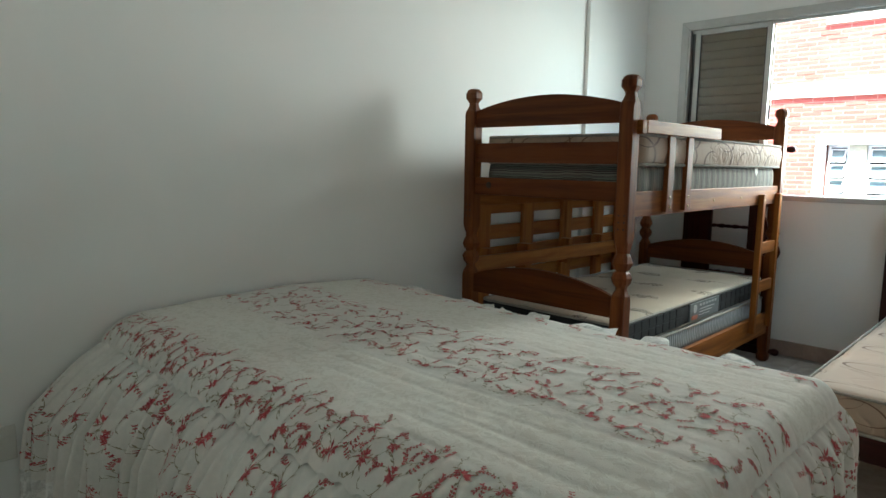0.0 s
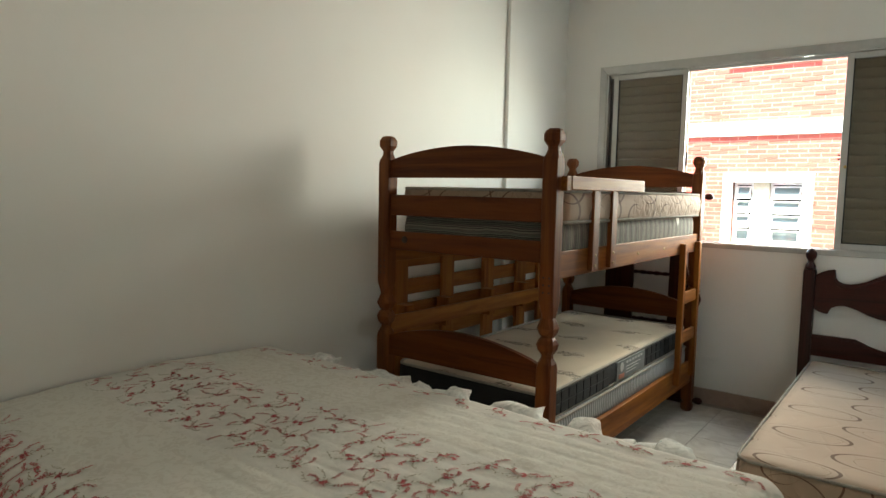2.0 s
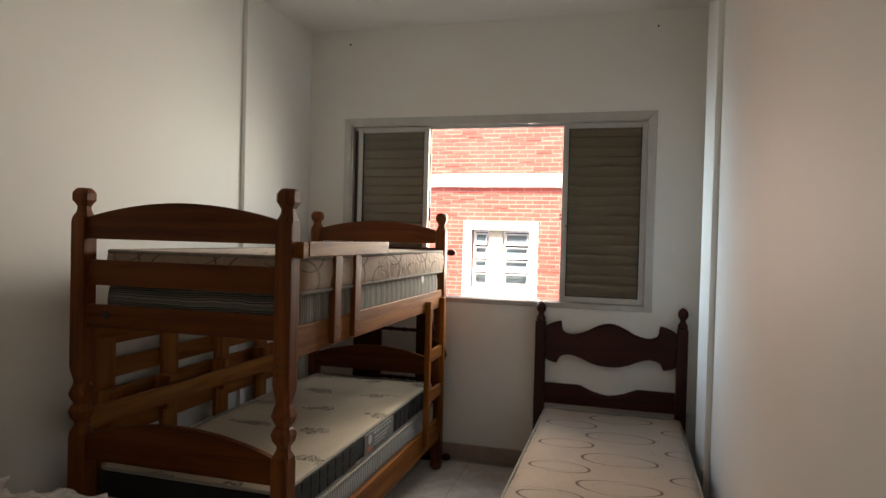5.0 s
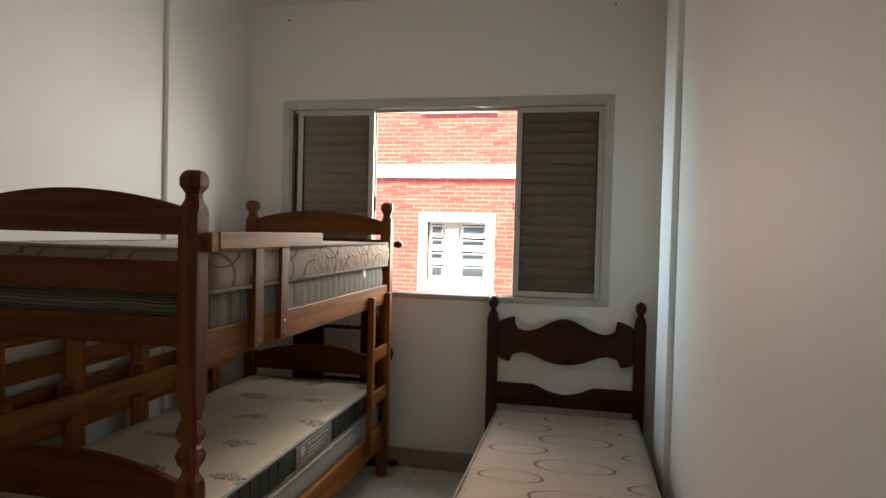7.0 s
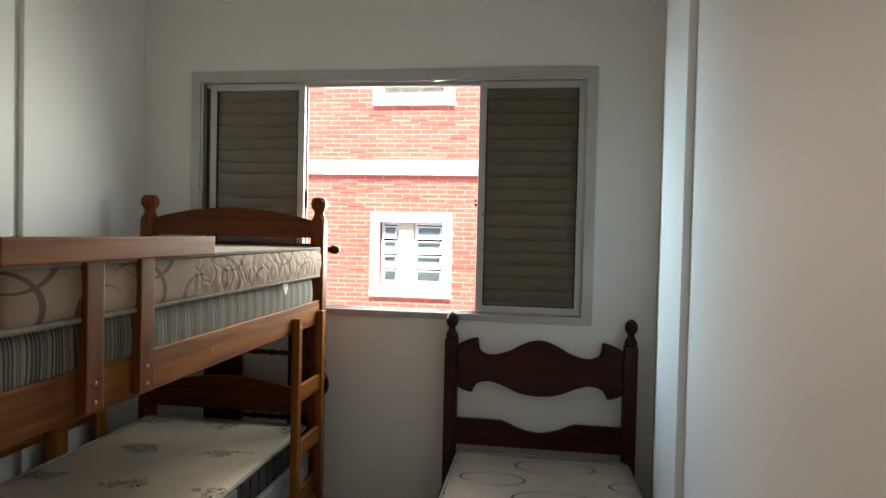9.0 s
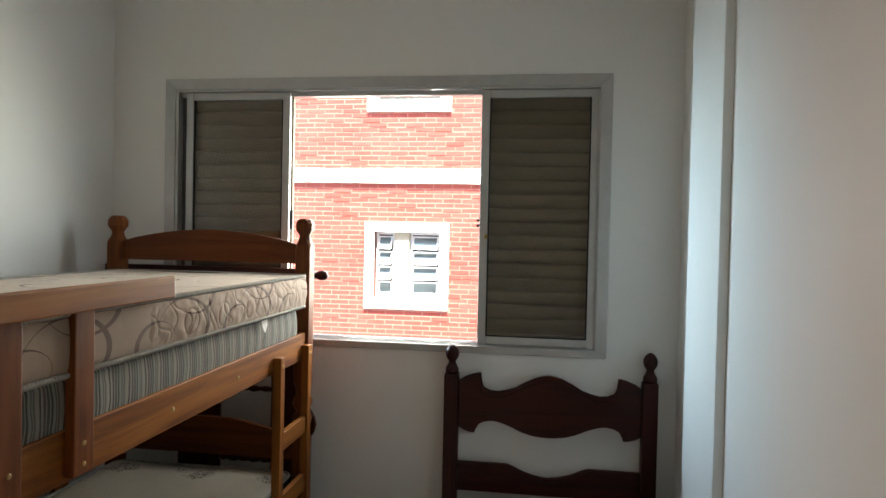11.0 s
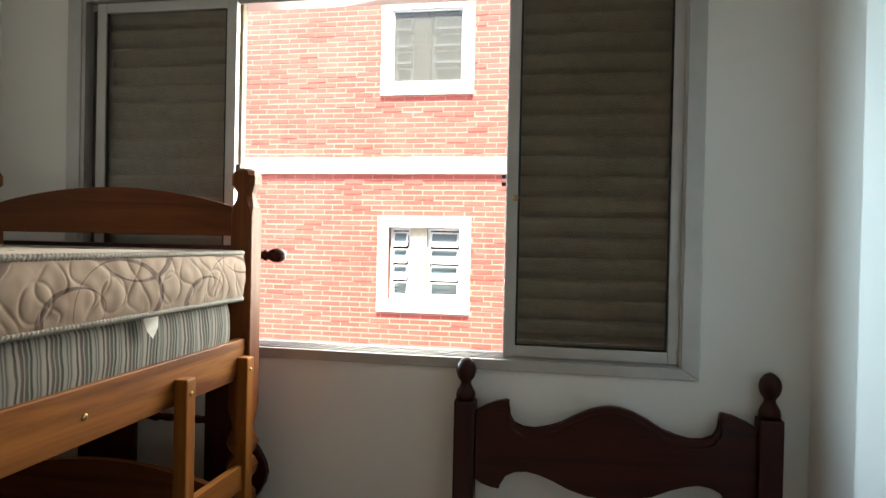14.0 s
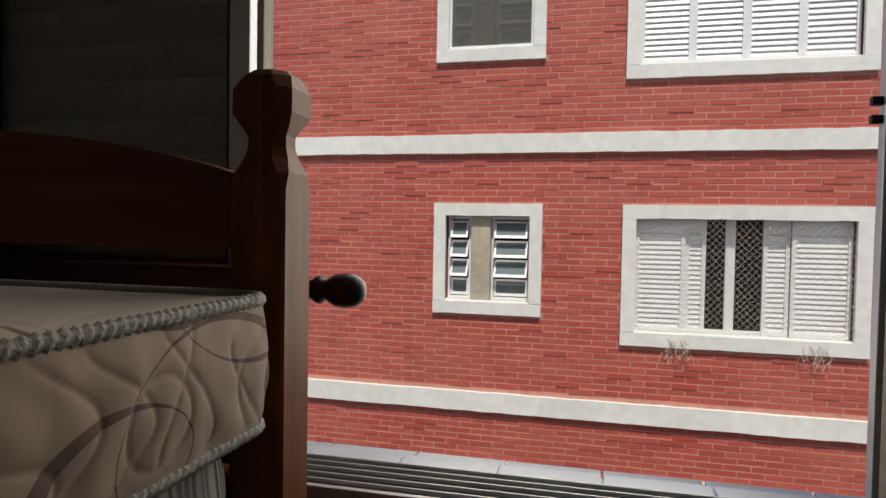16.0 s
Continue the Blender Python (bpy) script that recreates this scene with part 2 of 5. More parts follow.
def brick_mat(name):
    m, nt, b = nodes_of(name)
    v = coords(nt, which="Object")
    geo = nt.nodes.new("ShaderNodeNewGeometry")
    oi = nt.nodes.new("ShaderNodeObjectInfo")
    rnd = calc(nt, "FRACT", calc(nt, "ADD", geo.outputs["Random Per Island"], oi.outputs["Random"]))
    tone = ramp(nt, rnd, (0.0, (0.360, 0.062, 0.044)), (0.5, (0.395, 0.074, 0.052)), (1.0, (0.430, 0.090, 0.066)))
    gp = nt.nodes.new("ShaderNodeSeparateXYZ")
    nt.links.new(geo.outputs["Position"], gp.inputs[0])
    pv = nt.nodes.new("ShaderNodeVectorMath")
    pv.operation = "MULTIPLY"
    pv.inputs[1].default_value = (1, 1, 1)
    nt.links.new(geo.outputs["Position"], pv.inputs[0])
    fade = noise_tex(nt, pv.outputs[0], 0.9, 3)
    col = mix(nt, ramp(nt, fade, (0.45, 0.0), (0.75, 0.35)), tone, (0.48, 0.15, 0.115))
    run = nt.nodes.new("ShaderNodeVectorMath")
    run.operation = "MULTIPLY"
    run.inputs[1].default_value = (3.2, 1.0, 0.7)
    nt.links.new(geo.outputs["Position"], run.inputs[0])
    stain = noise_tex(nt, run.outputs[0], 1.3, 5, 0.6)
    col = mix(nt, ramp(nt, stain, (0.56, 0.0), (0.74, 0.4)), col, (0.22, 0.035, 0.03))
    streak = noise_tex(nt, pv.outputs[0], 22, 4)
    col = mix(nt, ramp(nt, streak, (0.55, 0.0), (0.8, 0.45)), col, (0.27, 0.035, 0.03))
    set_in(nt, b, Base_Color=col, Roughness=0.55)
    bump(nt, b, noise_tex(nt, pv.outputs[0], 60, 4), 0.35, 0.006)
    return m


WALL = plaster("wall_paint", (0.87, 0.865, 0.84), 0.02)
CEILING = plaster("ceiling_paint", (0.87, 0.87, 0.85), 0.02)
TILE = tiles_mat("floor_tile_glaze", (0.70, 0.66, 0.60), (0.52, 0.47, 0.41))
SKIRT = tiles_mat("baseboard_tile_glaze", (0.44, 0.33, 0.28), (0.33, 0.24, 0.20), 0.3)
GROUT = plain("grout", (0.33, 0.29, 0.25), 0.9)
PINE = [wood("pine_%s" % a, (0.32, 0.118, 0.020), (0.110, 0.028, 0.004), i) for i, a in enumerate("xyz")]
# redder wood of the posts; on the guard slats it stands for shade
POST_AND_SHADE_WOOD = wood("post_and_shaded_slat_pine", (0.215, 0.066, 0.015), (0.080, 0.018, 0.0035), 2)
# pine of the end boards and end rails, darker than the side rails
END_PINE = wood("end_pine", (0.165, 0.045, 0.009), (0.060, 0.013, 0.0025), 0)
PALE = [wood("pale_pine_%s" % a, (0.40, 0.155, 0.036), (0.19, 0.056, 0.011), i) for i, a in enumerate("xyz")]
DARK = [wood("mahogany_%s" % a, (0.055, 0.007, 0.004), (0.018, 0.0025, 0.002), i, 0.40, False, 0.18) for i, a in enumerate("xyz")]
PLUG = plain("wood_plug", (0.035, 0.014, 0.007), 0.5)
BRASS = plain("screw_brass", (0.55, 0.38, 0.16), 0.35, 1.0)
ALU = plain("anodised_aluminium", (0.56, 0.56, 0.55), 0.5, 0.6, 0.08, 12)
# darker grey-brown aluminium for the left shutter edge
ALU_MID = plain("grey_brown_aluminium", (0.22, 0.20, 0.185), 0.55, 0.2, 0.2, 20)
# aluminium darkened so the shade of the recesses is in its colour
ALU_SHADED = plain("aluminium_painted_shade", (0.11, 0.11, 0.115), 0.5, 0.4, 0.2)
SLAT = plain("shutter_slat_paint", (0.33, 0.258, 0.168), 0.6, 0.0, 0.18, 40)
GLASS, gnt, gb = nodes_of("window_glass")
set_in(gnt, gb, Base_Color=(0.90, 0.90, 0.87), Roughness=0.0, Transmission_Weight=1.0, IOR=1.45)
SEAL = plain("rubber_seal", (0.02, 0.02, 0.02), 0.7)
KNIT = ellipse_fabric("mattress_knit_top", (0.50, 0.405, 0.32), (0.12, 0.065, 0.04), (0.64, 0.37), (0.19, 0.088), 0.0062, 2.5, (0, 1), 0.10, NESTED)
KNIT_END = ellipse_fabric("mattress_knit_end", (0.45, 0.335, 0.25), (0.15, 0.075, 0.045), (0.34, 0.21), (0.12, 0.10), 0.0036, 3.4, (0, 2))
# same knit as the top, with the dimmer light of the side in its colour
KNIT_SHADED_SIDE = ellipse_fabric("mattress_knit_shaded_side", (0.32, 0.225, 0.160), (0.085, 0.038, 0.021), (0.44, 0.24), (0.13, 0.085), 0.0085, 3.4, (1, 2), 0.03)
PIPING = plain("mattress_piping", (0.38, 0.355, 0.31), 0.8, 0, 0.2, 160, 0.6)
STRIPES = ((0.0, (0.265, 0.251, 0.211)), (0.05, (0.249, 0.235, 0.196)), (0.08, (0.041, 0.038, 0.036)), (0.13, (0.045, 0.043, 0.038)), (0.16, (0.282, 0.259, 0.220)), (0.21, (0.257, 0.243, 0.204)), (0.25, (0.078, 0.054, 0.056)), (0.32, (0.081, 0.056, 0.058)),
           (0.35, (0.274, 0.259, 0.220)), (0.39, (0.061, 0.066, 0.054)), (0.47, (0.065, 0.069, 0.058)), (0.50, (0.274, 0.267, 0.220)), (0.55, (0.037, 0.038, 0.033)), (0.60, (0.041, 0.043, 0.035)), (0.63, (0.232, 0.227, 0.196)), (0.72, (0.207, 0.211, 0.188)), (0.76, (0.053, 0.044, 0.046)), (0.80, (0.265, 0.243, 0.211)), (0.86, (0.061, 0.062, 0.054)), (0.92, (0.249, 0.220, 0.196)), (1.0, (0.265, 0.251, 0.211)))
TICK_Y = stripe_fabric("ticking_along", 1, 0.070, STRIPES)
TICK_Z = stripe_fabric("ticking_level", 2, 0.052, STRIPES)
GREY_TICK = stripe_fabric("grey_ticking", 1, 0.044, ((0.0, (0.42, 0.44, 0.45)), (0.25, (0.09, 0.10, 0.11)), (0.45, (0.46, 0.48, 0.49)), (0.72, (0.14, 0.15, 0.16)), (1.0, (0.42, 0.44, 0.45))))
DAMASK = damask_fabric("cream_damask")
BLACK = plain("black_border_cloth", (0.009, 0.010, 0.013), 0.85, 0, 0.2, 90, 0.3)
WHITE_CLOTH = plain("white_cloth", (0.75, 0.73, 0.68), 0.9, 0, 0.06, 60, 0.3)
IVORY = lace_fabric("ivory_lace_band", (0.76, 0.745, 0.69), (0.66, 0.635, 0.57))
SHEER = sheer_fabric("sheer_lace", (0.78, 0.78, 0.75))
RED = plain("print_red", (0.58, 0.13, 0.14), 0.9)
DEEP = plain("print_deep_red", (0.46, 0.07, 0.09), 0.9)
STEM = plain("print_stem", (0.40, 0.36, 0.25), 0.9)
LABEL_GREY = plain("label_grey", (0.20, 0.22, 0.23), 0.5)
LABEL_PALE = plain("label_pale", (0.60, 0.62, 0.62), 0.5)
LABEL_RED = plain("label_orange", (0.50, 0.18, 0.12), 0.5)
OUTLET = plain("outlet_plastic", (0.70, 0.69, 0.64), 0.35, 0, 0.03)
BRICK = brick_mat("painted_brick")
MORTAR = plain("brick_joint", (0.57, 0.26, 0.20), 0.9, 0, 0.15, 20)
WHITE_TRIM = plain("weathered_white_paint", (0.77, 0.785, 0.75), 0.7, 0, 0.10, 9, 0.3)
CONCRETE = plain("weathered_concrete", (0.48, 0.43, 0.33), 0.85, 0, 0.15, 14, 0.3)
WHITE_METAL = plain("white_metal", (0.78, 0.80, 0.80), 0.35, 0, 0.05, 20)
# near-black: the darkness of unlit rooms put into a colour
ROOM_SHADE = plain("painted_room_shade", (0.012, 0.013, 0.014), 0.9)
NET = plain("net_cord", (0.74, 0.68, 0.55), 0.8)
SLAB = plain("grey_sill_tile", (0.80, 0.83, 0.85), 0.45, 0, 0.1, 16)
ASPHALT = plain("yard_concrete", (0.20, 0.20, 0.19), 0.9, 0, 0.2, 3)


# ---------- mesh helpers ----------
def link(name, bm, mats, smooth=False):
    bmesh.ops.recalc_face_normals(bm, faces=bm.faces[:])
    me = bpy.data.meshes.new(name)
    bm.to_mesh(me)
    bm.free()
    for m in mats if isinstance(mats, (list, tuple)) else [mats]:
        me.materials.append(m)
    if smooth:
        me.shade_smooth()
    return new(name, me)


def part(name, bm, mats, parent, label="", smooth=False):
    """One mesh under a thing or a part; its vertices are given in the world's metres."""
    ob = link(name, bm, mats, smooth)
    ob.parent = parent
    if parent.type == "EMPTY":
        ob.matrix_parent_inverse = Matrix.Translation(-parent.location)
    return tagged(ob, label)


def thing(name, base, label, category, group="", kind=""):
    e = new(name)
    e.empty_display_size = 0.1
    e.location = base
    return tagged(e, label, category, group, kind)


def box(lo, hi, bevel=0.0, bm=None, seg=2):
    b = bmesh.new()
    bmesh.ops.create_cube(b, size=1.0)
    c = [(l + h) / 2 for l, h in zip(lo, hi)]
    d = [abs(h - l) for l, h in zip(lo, hi)]
    for v in b.verts:
        v.co = Vector((c[i] + v.co[i] * d[i] for i in range(3)))
    if bevel:
        bmesh.ops.bevel(b, geom=b.edges[:], offset=min(bevel, min(d) * 0.45), segments=seg, profile=0.6, affect="EDGES")
    return merge(bm, b)


def merge(bm, b, slot=None):
    if slot is not None:
        for f in b.faces:
            f.material_index = slot
    if bm is None:
        return b
    me = bpy.data.meshes.new("tmp")
    b.to_mesh(me)
    b.free()
    bm.from_mesh(me)
    bpy.data.meshes.remove(me)
    return bm


def prism(outline, lo, hi, axis, bevel=0.0, bm=None):
    """A plate cut to an outline; axis: the one along which it is thick. The outline gives the other two in order."""
    b = bmesh.new()

    def at(p, w):
        q = list(p)
        q.insert(axis, w)
        return b.verts.new(q)
    a = [at(p, lo) for p in outline]
    c = [at(p, hi) for p in outline]
    n = len(a)
    b.faces.new(a)
    b.faces.new(c[::-1])
    for i in range(n):
        b.faces.new((a[i], a[(i + 1) % n], c[(i + 1) % n], c[i]))
    if bevel:
        rim = [e for e in b.edges if len({v.co[axis] for v in e.verts}) == 1]
        bmesh.ops.bevel(b, geom=rim, offset=bevel, segments=2, profile=0.6, affect="EDGES")
    return merge(bm, b)


def lathe(profile, centre, axis=2, sides=16, bm=None, flat=False):
    """Rings (height, radius) round an axis through centre."""
    b = bmesh.new()
    rings = []
    for h, r in profile:
        ring = []
        for k in range(sides):
            a = 2 * math.pi * (k + 0.5) / sides
            p = [r * math.cos(a), r * math.sin(a)]
            p.insert(axis, h)
            ring.append(b.verts.new([centre[i] + p[i] for i in range(3)]))
        rings.append(ring)
    for r0, r1 in zip(rings, rings[1:]):
        for k in range(sides):
            b.faces.new((r0[k], r0[(k + 1) % sides], r1[(k + 1) % sides], r1[k]))
    b.faces.new(rings[0][::-1])
    b.faces.new(rings[-1])
    return merge(bm, b)


def carved_post(x, y, rows):
    """A square post whose corners are cut: rows of (z, half width, corner cut)."""
    b = bmesh.new()
    rings = []
    for z, h, c in rows:
        c = min(c, h * 0.58)
        pts = [(h, h - c), (h - c, h), (-h + c, h), (-h, h - c), (-h, -h + c), (-h + c, -h), (h - c, -h), (h, -h + c)]
        rings.append([b.verts.new((x + px, y + py, z)) for px, py in pts])
    for r0, r1 in zip(rings, rings[1:]):
        for k in range(8):
            b.faces.new((r0[k], r0[(k + 1) % 8], r1[(k + 1) % 8], r1[k]))
    b.faces.new(rings[0][::-1])
    b.faces.new(rings[-1])
    return b


def tube(points, r, sides=6, bm=None, closed=False, twist=0.0):
    b = bmesh.new() if bm is None else bm
    rings = []
    run = 0.0
    n = len(points)
    for i, p in enumerate(points):
        p = Vector(p)
        q = Vector(points[(i + 1) % n] if closed else points[min(i + 1, n - 1)])
        o = Vector(points[i - 1] if closed or i else points[0])
        d = (q - o).normalized()
        a = d.cross(Vector((0.13, 0.21, 0.97)) if abs(d.z) < 0.9 else Vector((1, 0, 0.1))).normalized()
        c = d.cross(a)
        run = run + (p - o).length if i else 0.0
        rings.append([b.verts.new(p + r * (1 + (0.20 * math.sin(2 * t + run * twist) if twist else 0)) * (math.cos(t) * a + math.sin(t) * c)) for t in (2 * math.pi * k / sides for k in range(sides))])
    pairs = list(zip(rings, rings[1:])) + ([(rings[-1], rings[0])] if closed else [])
    for r0, r1 in pairs:
        for k in range(sides):
            b.faces.new((r0[k], r0[(k + 1) % sides], r1[(k + 1) % sides], r1[k]))
    return b


def cushion(lo, hi, corner, puff=0.0, cells=(14, 26, 6), slots=None, wrinkle=0.0):
    """A soft block: a rounded box of fine cells, gently puffed. slots: material index for (top, side x, end y)."""
    b = bmesh.new()
    nx, ny, nz = cells
    bmesh.ops.create_cube(b, size=1.0)
    for ax, n in ((0, nx), (1, ny), (2, nz)):
        for k in range(1, n):
            co = [0, 0, 0]
            co[ax] = -0.5 + k / n
            no = [0, 0, 0]
            no[ax] = 1
            bmesh.ops.bisect_plane(b, geom=b.verts[:] + b.edges[:] + b.faces[:], plane_co=co, plane_no=no)
    c = Vector([(l + h) / 2 for l, h in zip(lo, hi)])
    d = Vector([(h - l) / 2 for l, h in zip(lo, hi)])
    for f in b.faces:
        n = f.normal
        if slots:
            f.material_index = slots[0] if abs(n.z) > 0.9 else slots[1] if abs(n.x) > 0.9 else slots[2]
    for v in b.verts:
        p = Vector((v.co[i] * 2 * d[i] for i in range(3)))
        # round the upright corners, then the rims a little
        for i, j, r in ((0, 1, corner), (0, 2, corner * 0.45), (1, 2, corner * 0.45)):
            r = min(r, d[i], d[j])
            ei, ej = abs(p[i]) - (d[i] - r), abs(p[j]) - (d[j] - r)
            if ei > 0 and ej > 0:
                k = max(ei, ej) / math.hypot(ei, ej)
                p[i] = math.copysign(d[i] - r + ei * k, p[i])
                p[j] = math.copysign(d[j] - r + ej * k, p[j])
        if puff:
            w = max(0, 1 - (abs(p.z) / d.z) ** 2)
            side = max(abs(p.x) / d.x, abs(p.y) / d.y)
            if side > 0.97:
                p.x += math.copysign(puff * w, p.x) if abs(p.x) / d.x > 0.97 else 0
                p.y += math.copysign(puff * w, p.y) if abs(p.y) / d.y > 0.97 else 0
            p.z += math.copysign(0.006, p.z) * noise.noise(p * 5.0) if abs(p.z) > d.z * 0.8 else 0
        if wrinkle:
            s = noise.noise(Vector((p.x * 9, p.y * 22, p.z * 4)))
            if abs(p.z) < d.z * 0.95:
                p.x += math.copysign(wrinkle * s, p.x)
                p.y += math.copysign(wrinkle * noise.noise(Vector((p.x * 12, 3, p.z * 40))), p.y)
        v.co = c + p
    return b


def rim_path(x0, x1, y0, y1, z, r, sag=0.0, step=0.08):
    pts = []
    for cx, cy, a0 in ((x1 - r, y1 - r, 0), (x0 + r, y1 - r, 90), (x0 + r, y0 + r, 180), (x1 - r, y0 + r, 270)):
        for k in range(5):
            a = radians(a0 + 22.5 * k)
            pts.append((cx + r * math.cos(a), cy + r * math.sin(a), z))
    fine = []
    for i, p in enumerate(pts):
        q = pts[(i + 1) % len(pts)]
        n = max(1, int((Vector(q) - Vector(p)).length / step))
        for k in range(n):
            w = k / n
            f = Vector(p).lerp(Vector(q), w)
            f.z += sag * noise.noise(f * 2.3)
            fine.append(f)
    return fine


def arc_board(x0, x1, zb, z_end, z_mid, n=18):
    top = [(x0 + (x1 - x0) * k / n, z_end + (z_mid - z_end) * math.sin(math.pi * k / n) ** 0.85) for k in range(n + 1)]
    return [(x0, zb), (x1, zb)] + top[::-1]


# ---------- the room ----------
def wall(name, lo, hi, mat=WALL):
    return tagged(link(name, box(lo, hi), mat), "smooth off-white painted plaster wall", "wall", kind="structure")


wall("wall_left", (XL - 0.15, YB - 0.15, 0), (XL, YF, CEIL))
wall("wall_right", (XR, YB - 0.15, 0), (XR + 0.15, YRN, CEIL))
wall("wall_right_recess", (XRN, YRN, 0), (XRN + 0.15, YF, CEIL))
# unseen; set this near so it bounces more daylight onto the window wall
wall("wall_back", (XL, YB - 0.15, 0), (XR, YB, CEIL))
for name, lo, hi in (("column_left", (XL, YLC, 0), (XLC, YF, CEIL)), ("column_right", (XRC, YRC, 0), (XRN, YRN, CEIL))):
    tagged(link(name, box(lo, hi, 0.004), WALL), "off-white painted column standing proud of the wall", "column", kind="structure")
bm = bmesh.new()
for lo, hi in (((-6.0, YF, GROUND), (WX0, YO, 7.0)), ((WX1, YF, GROUND), (5.0, YO, 7.0)), ((WX0, YF, GROUND), (WX1, YO, WZ0)), ((WX0, YF, WZ1), (WX1, YO, 7.0))):
    box(lo, hi, bm=bm)
tagged(link("wall_window", bm, WALL), "off-white painted wall with a wide sliding window", "wall", kind="structure")
tagged(link("ceiling", box((XL - 0.15, YB - 0.15, CEIL), (XR + 0.15, YF, CEIL + 0.12)), CEILING), "plain white painted ceiling", "ceiling", kind="structure")
floor = tagged(link("floor", box((XL - 0.15, YB - 0.15, -0.12), (XR + 0.15, YF, -0.003)), GROUT), "pale beige glazed floor tiles with thin joints", "floor", kind="structure")

# drill holes near the ceiling
for x, z in ((-1.943, 2.854), (0.137, 2.854)):
    tagged(link("drill_hole", lathe([(-0.004, 0.006), (0.0005, 0.006)], (x, YF - 0.0005, z), 1, 10), SEAL), "small dark drill hole in the painted wall", "hole", "drill holes in the wall")

# baseboard tiles along the walls
def baseboard(name, lo, hi, axis, phase):
    base = tagged(link(name, box(lo, hi), GROUT), "pinkish beige ceramic baseboard tiles", "baseboard", kind="structure")
    grow = [0.002, 0.002, 0.0]
    a = lo[axis] + phase
    cuts = [lo[axis]] + [a + 0.31 * k for k in range(40) if lo[axis] + 0.03 < a + 0.31 * k < hi[axis] - 0.03] + [hi[axis]]
    for c0, c1 in zip(cuts, cuts[1:]):
        l, h = list(lo), list(hi)
        l[axis], h[axis] = c0 + 0.001, c1 - 0.001
        o = 1 - axis
        l[o] -= 0.003
        h[o] += 0.003
        h[2] += 0.002
        ob = link("baseboard_tile", box(l, h, 0.0015), SKIRT)
        ob.parent = base
    return base


baseboard("baseboard_window", (XLC, YF - 0.012, 0), (XRN, YF, 0.098), 0, 0.02)
baseboard("baseboard_left", (XL, YB, 0), (XL + 0.009, YLC - 0.005, 0.098), 1, 0.1)
baseboard("baseboard_right", (XR - 0.009, YB, 0), (XR, YRC - 0.005, 0.098), 1, 0.1)

# wall socket low on the wall beside the double bed
sock = thing("wall_socket", (XL, 1.667, 0.32), "cream plastic wall socket plate on the white wall", "socket")
part("plate", box((XL, 1.627, 0.26), (XL + 0.009, 1.707, 0.38), 0.004), OUTLET, sock)
part("socket_insert", box((XL + 0.009, 1.645, 0.295), (XL + 0.012, 1.689, 0.345), 0.002), OUTLET, sock)

# ---------- the window ----------
win = thing("window_1", (-0.9, YF, WZ0), "wide aluminium sliding window, slid open in the middle, louvred shutters at both sides", "window", kind="structure")
TR, TB = 0.052, 0.034
tx0, tx1, tz0, tz1 = -1.969, 0.148, 1.062, 2.326
ty0, ty1 = YF - 0.012, YF
for nm, out in (("trim", [(tx0, tz1), (tx1, tz1), (tx1 - TR, tz1 - TR), (tx0 + TR, tz1 - TR)]),
                ("trim", [(tx0, tz0), (tx0 + TR, tz0 + TB), (tx1 - TR, tz0 + TB), (tx1, tz0)]),
                ("trim", [(tx0, tz0), (tx0, tz1), (tx0 + TR, tz1 - TR), (tx0 + TR, tz0 + TB)]),
                ("trim", [(tx1, tz0), (tx1 - TR, tz0 + TB), (tx1 - TR, tz1 - TR), (tx1, tz1)])):
    part(nm, prism(out, ty0, ty1 - 0.0005, 1, 0.003), ALU, win)
# reveal frame with sliding tracks
FY0, FY1 = YF - 0.004, YO - 0.01
part("window_frame", box((WX0, FY0, WZ0), (WX0 + 0.012, FY1, WZ1)), ALU, win)
part("window_frame", box((WX1 - 0.012, FY0, WZ0), (WX1, FY1, WZ1)), ALU, win)
part("window_frame", box((WX0 + 0.012, FY0, WZ1 - 0.010), (WX1 - 0.012, FY1, WZ1)), ALU, win)
# the shade between the rails is painted into the track bed
part("track_bed", box((WX0 + 0.012, FY0, WZ0), (WX1 - 0.012, 6.072, WZ0 + 0.006)), ALU_SHADED, win)
for y in (5.972, 5.996, 6.020, 6.043, 6.066):
    part("track_rail", box((WX0 + 0.012, y, WZ0 + 0.006), (WX1 - 0.012, y + 0.004, WZ0 + 0.013), 0.001), ALU, win, "bright aluminium sliding rail")
# filler for the gap beside the sash, its shade in the colour
part("jamb_channel", box((WX0 + 0.012, 6.0, WZ0 + 0.013), (-1.868, FY1 - 0.004, WZ1 - 0.012)), ALU_SHADED, win)
part("head_rail", box((WX0 + 0.012, 5.99, WZ1 - 0.03), (WX1 - 0.012, 6.0, WZ1 - 0.010), 0.001), ALU, win)


def sash(name, x0, x1, y, w=0.036, mat=ALU):
    """A sliding leaf: four aluminium bars round a pane."""
    z0, z1 = WZ0 + 0.016, WZ1 - 0.012
    d = 0.024
    s = part(name, box((x0, y, z0), (x0 + w, y + d, z1), 0.003), mat, win)
    part("stile", box((x1 - w, y, z0), (x1, y + d, z1), 0.003), mat, s)
    part("rail", box((x0 + w, y + 0.001, z0), (x1 - w, y + d - 0.001, z0 + w), 0.003), mat, s)
    part("rail", box((x0 + w, y + 0.001, z1 - w), (x1 - w, y + d - 0.001, z1), 0.003), mat, s)
    return s, (x0 + w, x1 - w, z0 + w, z1 - w)


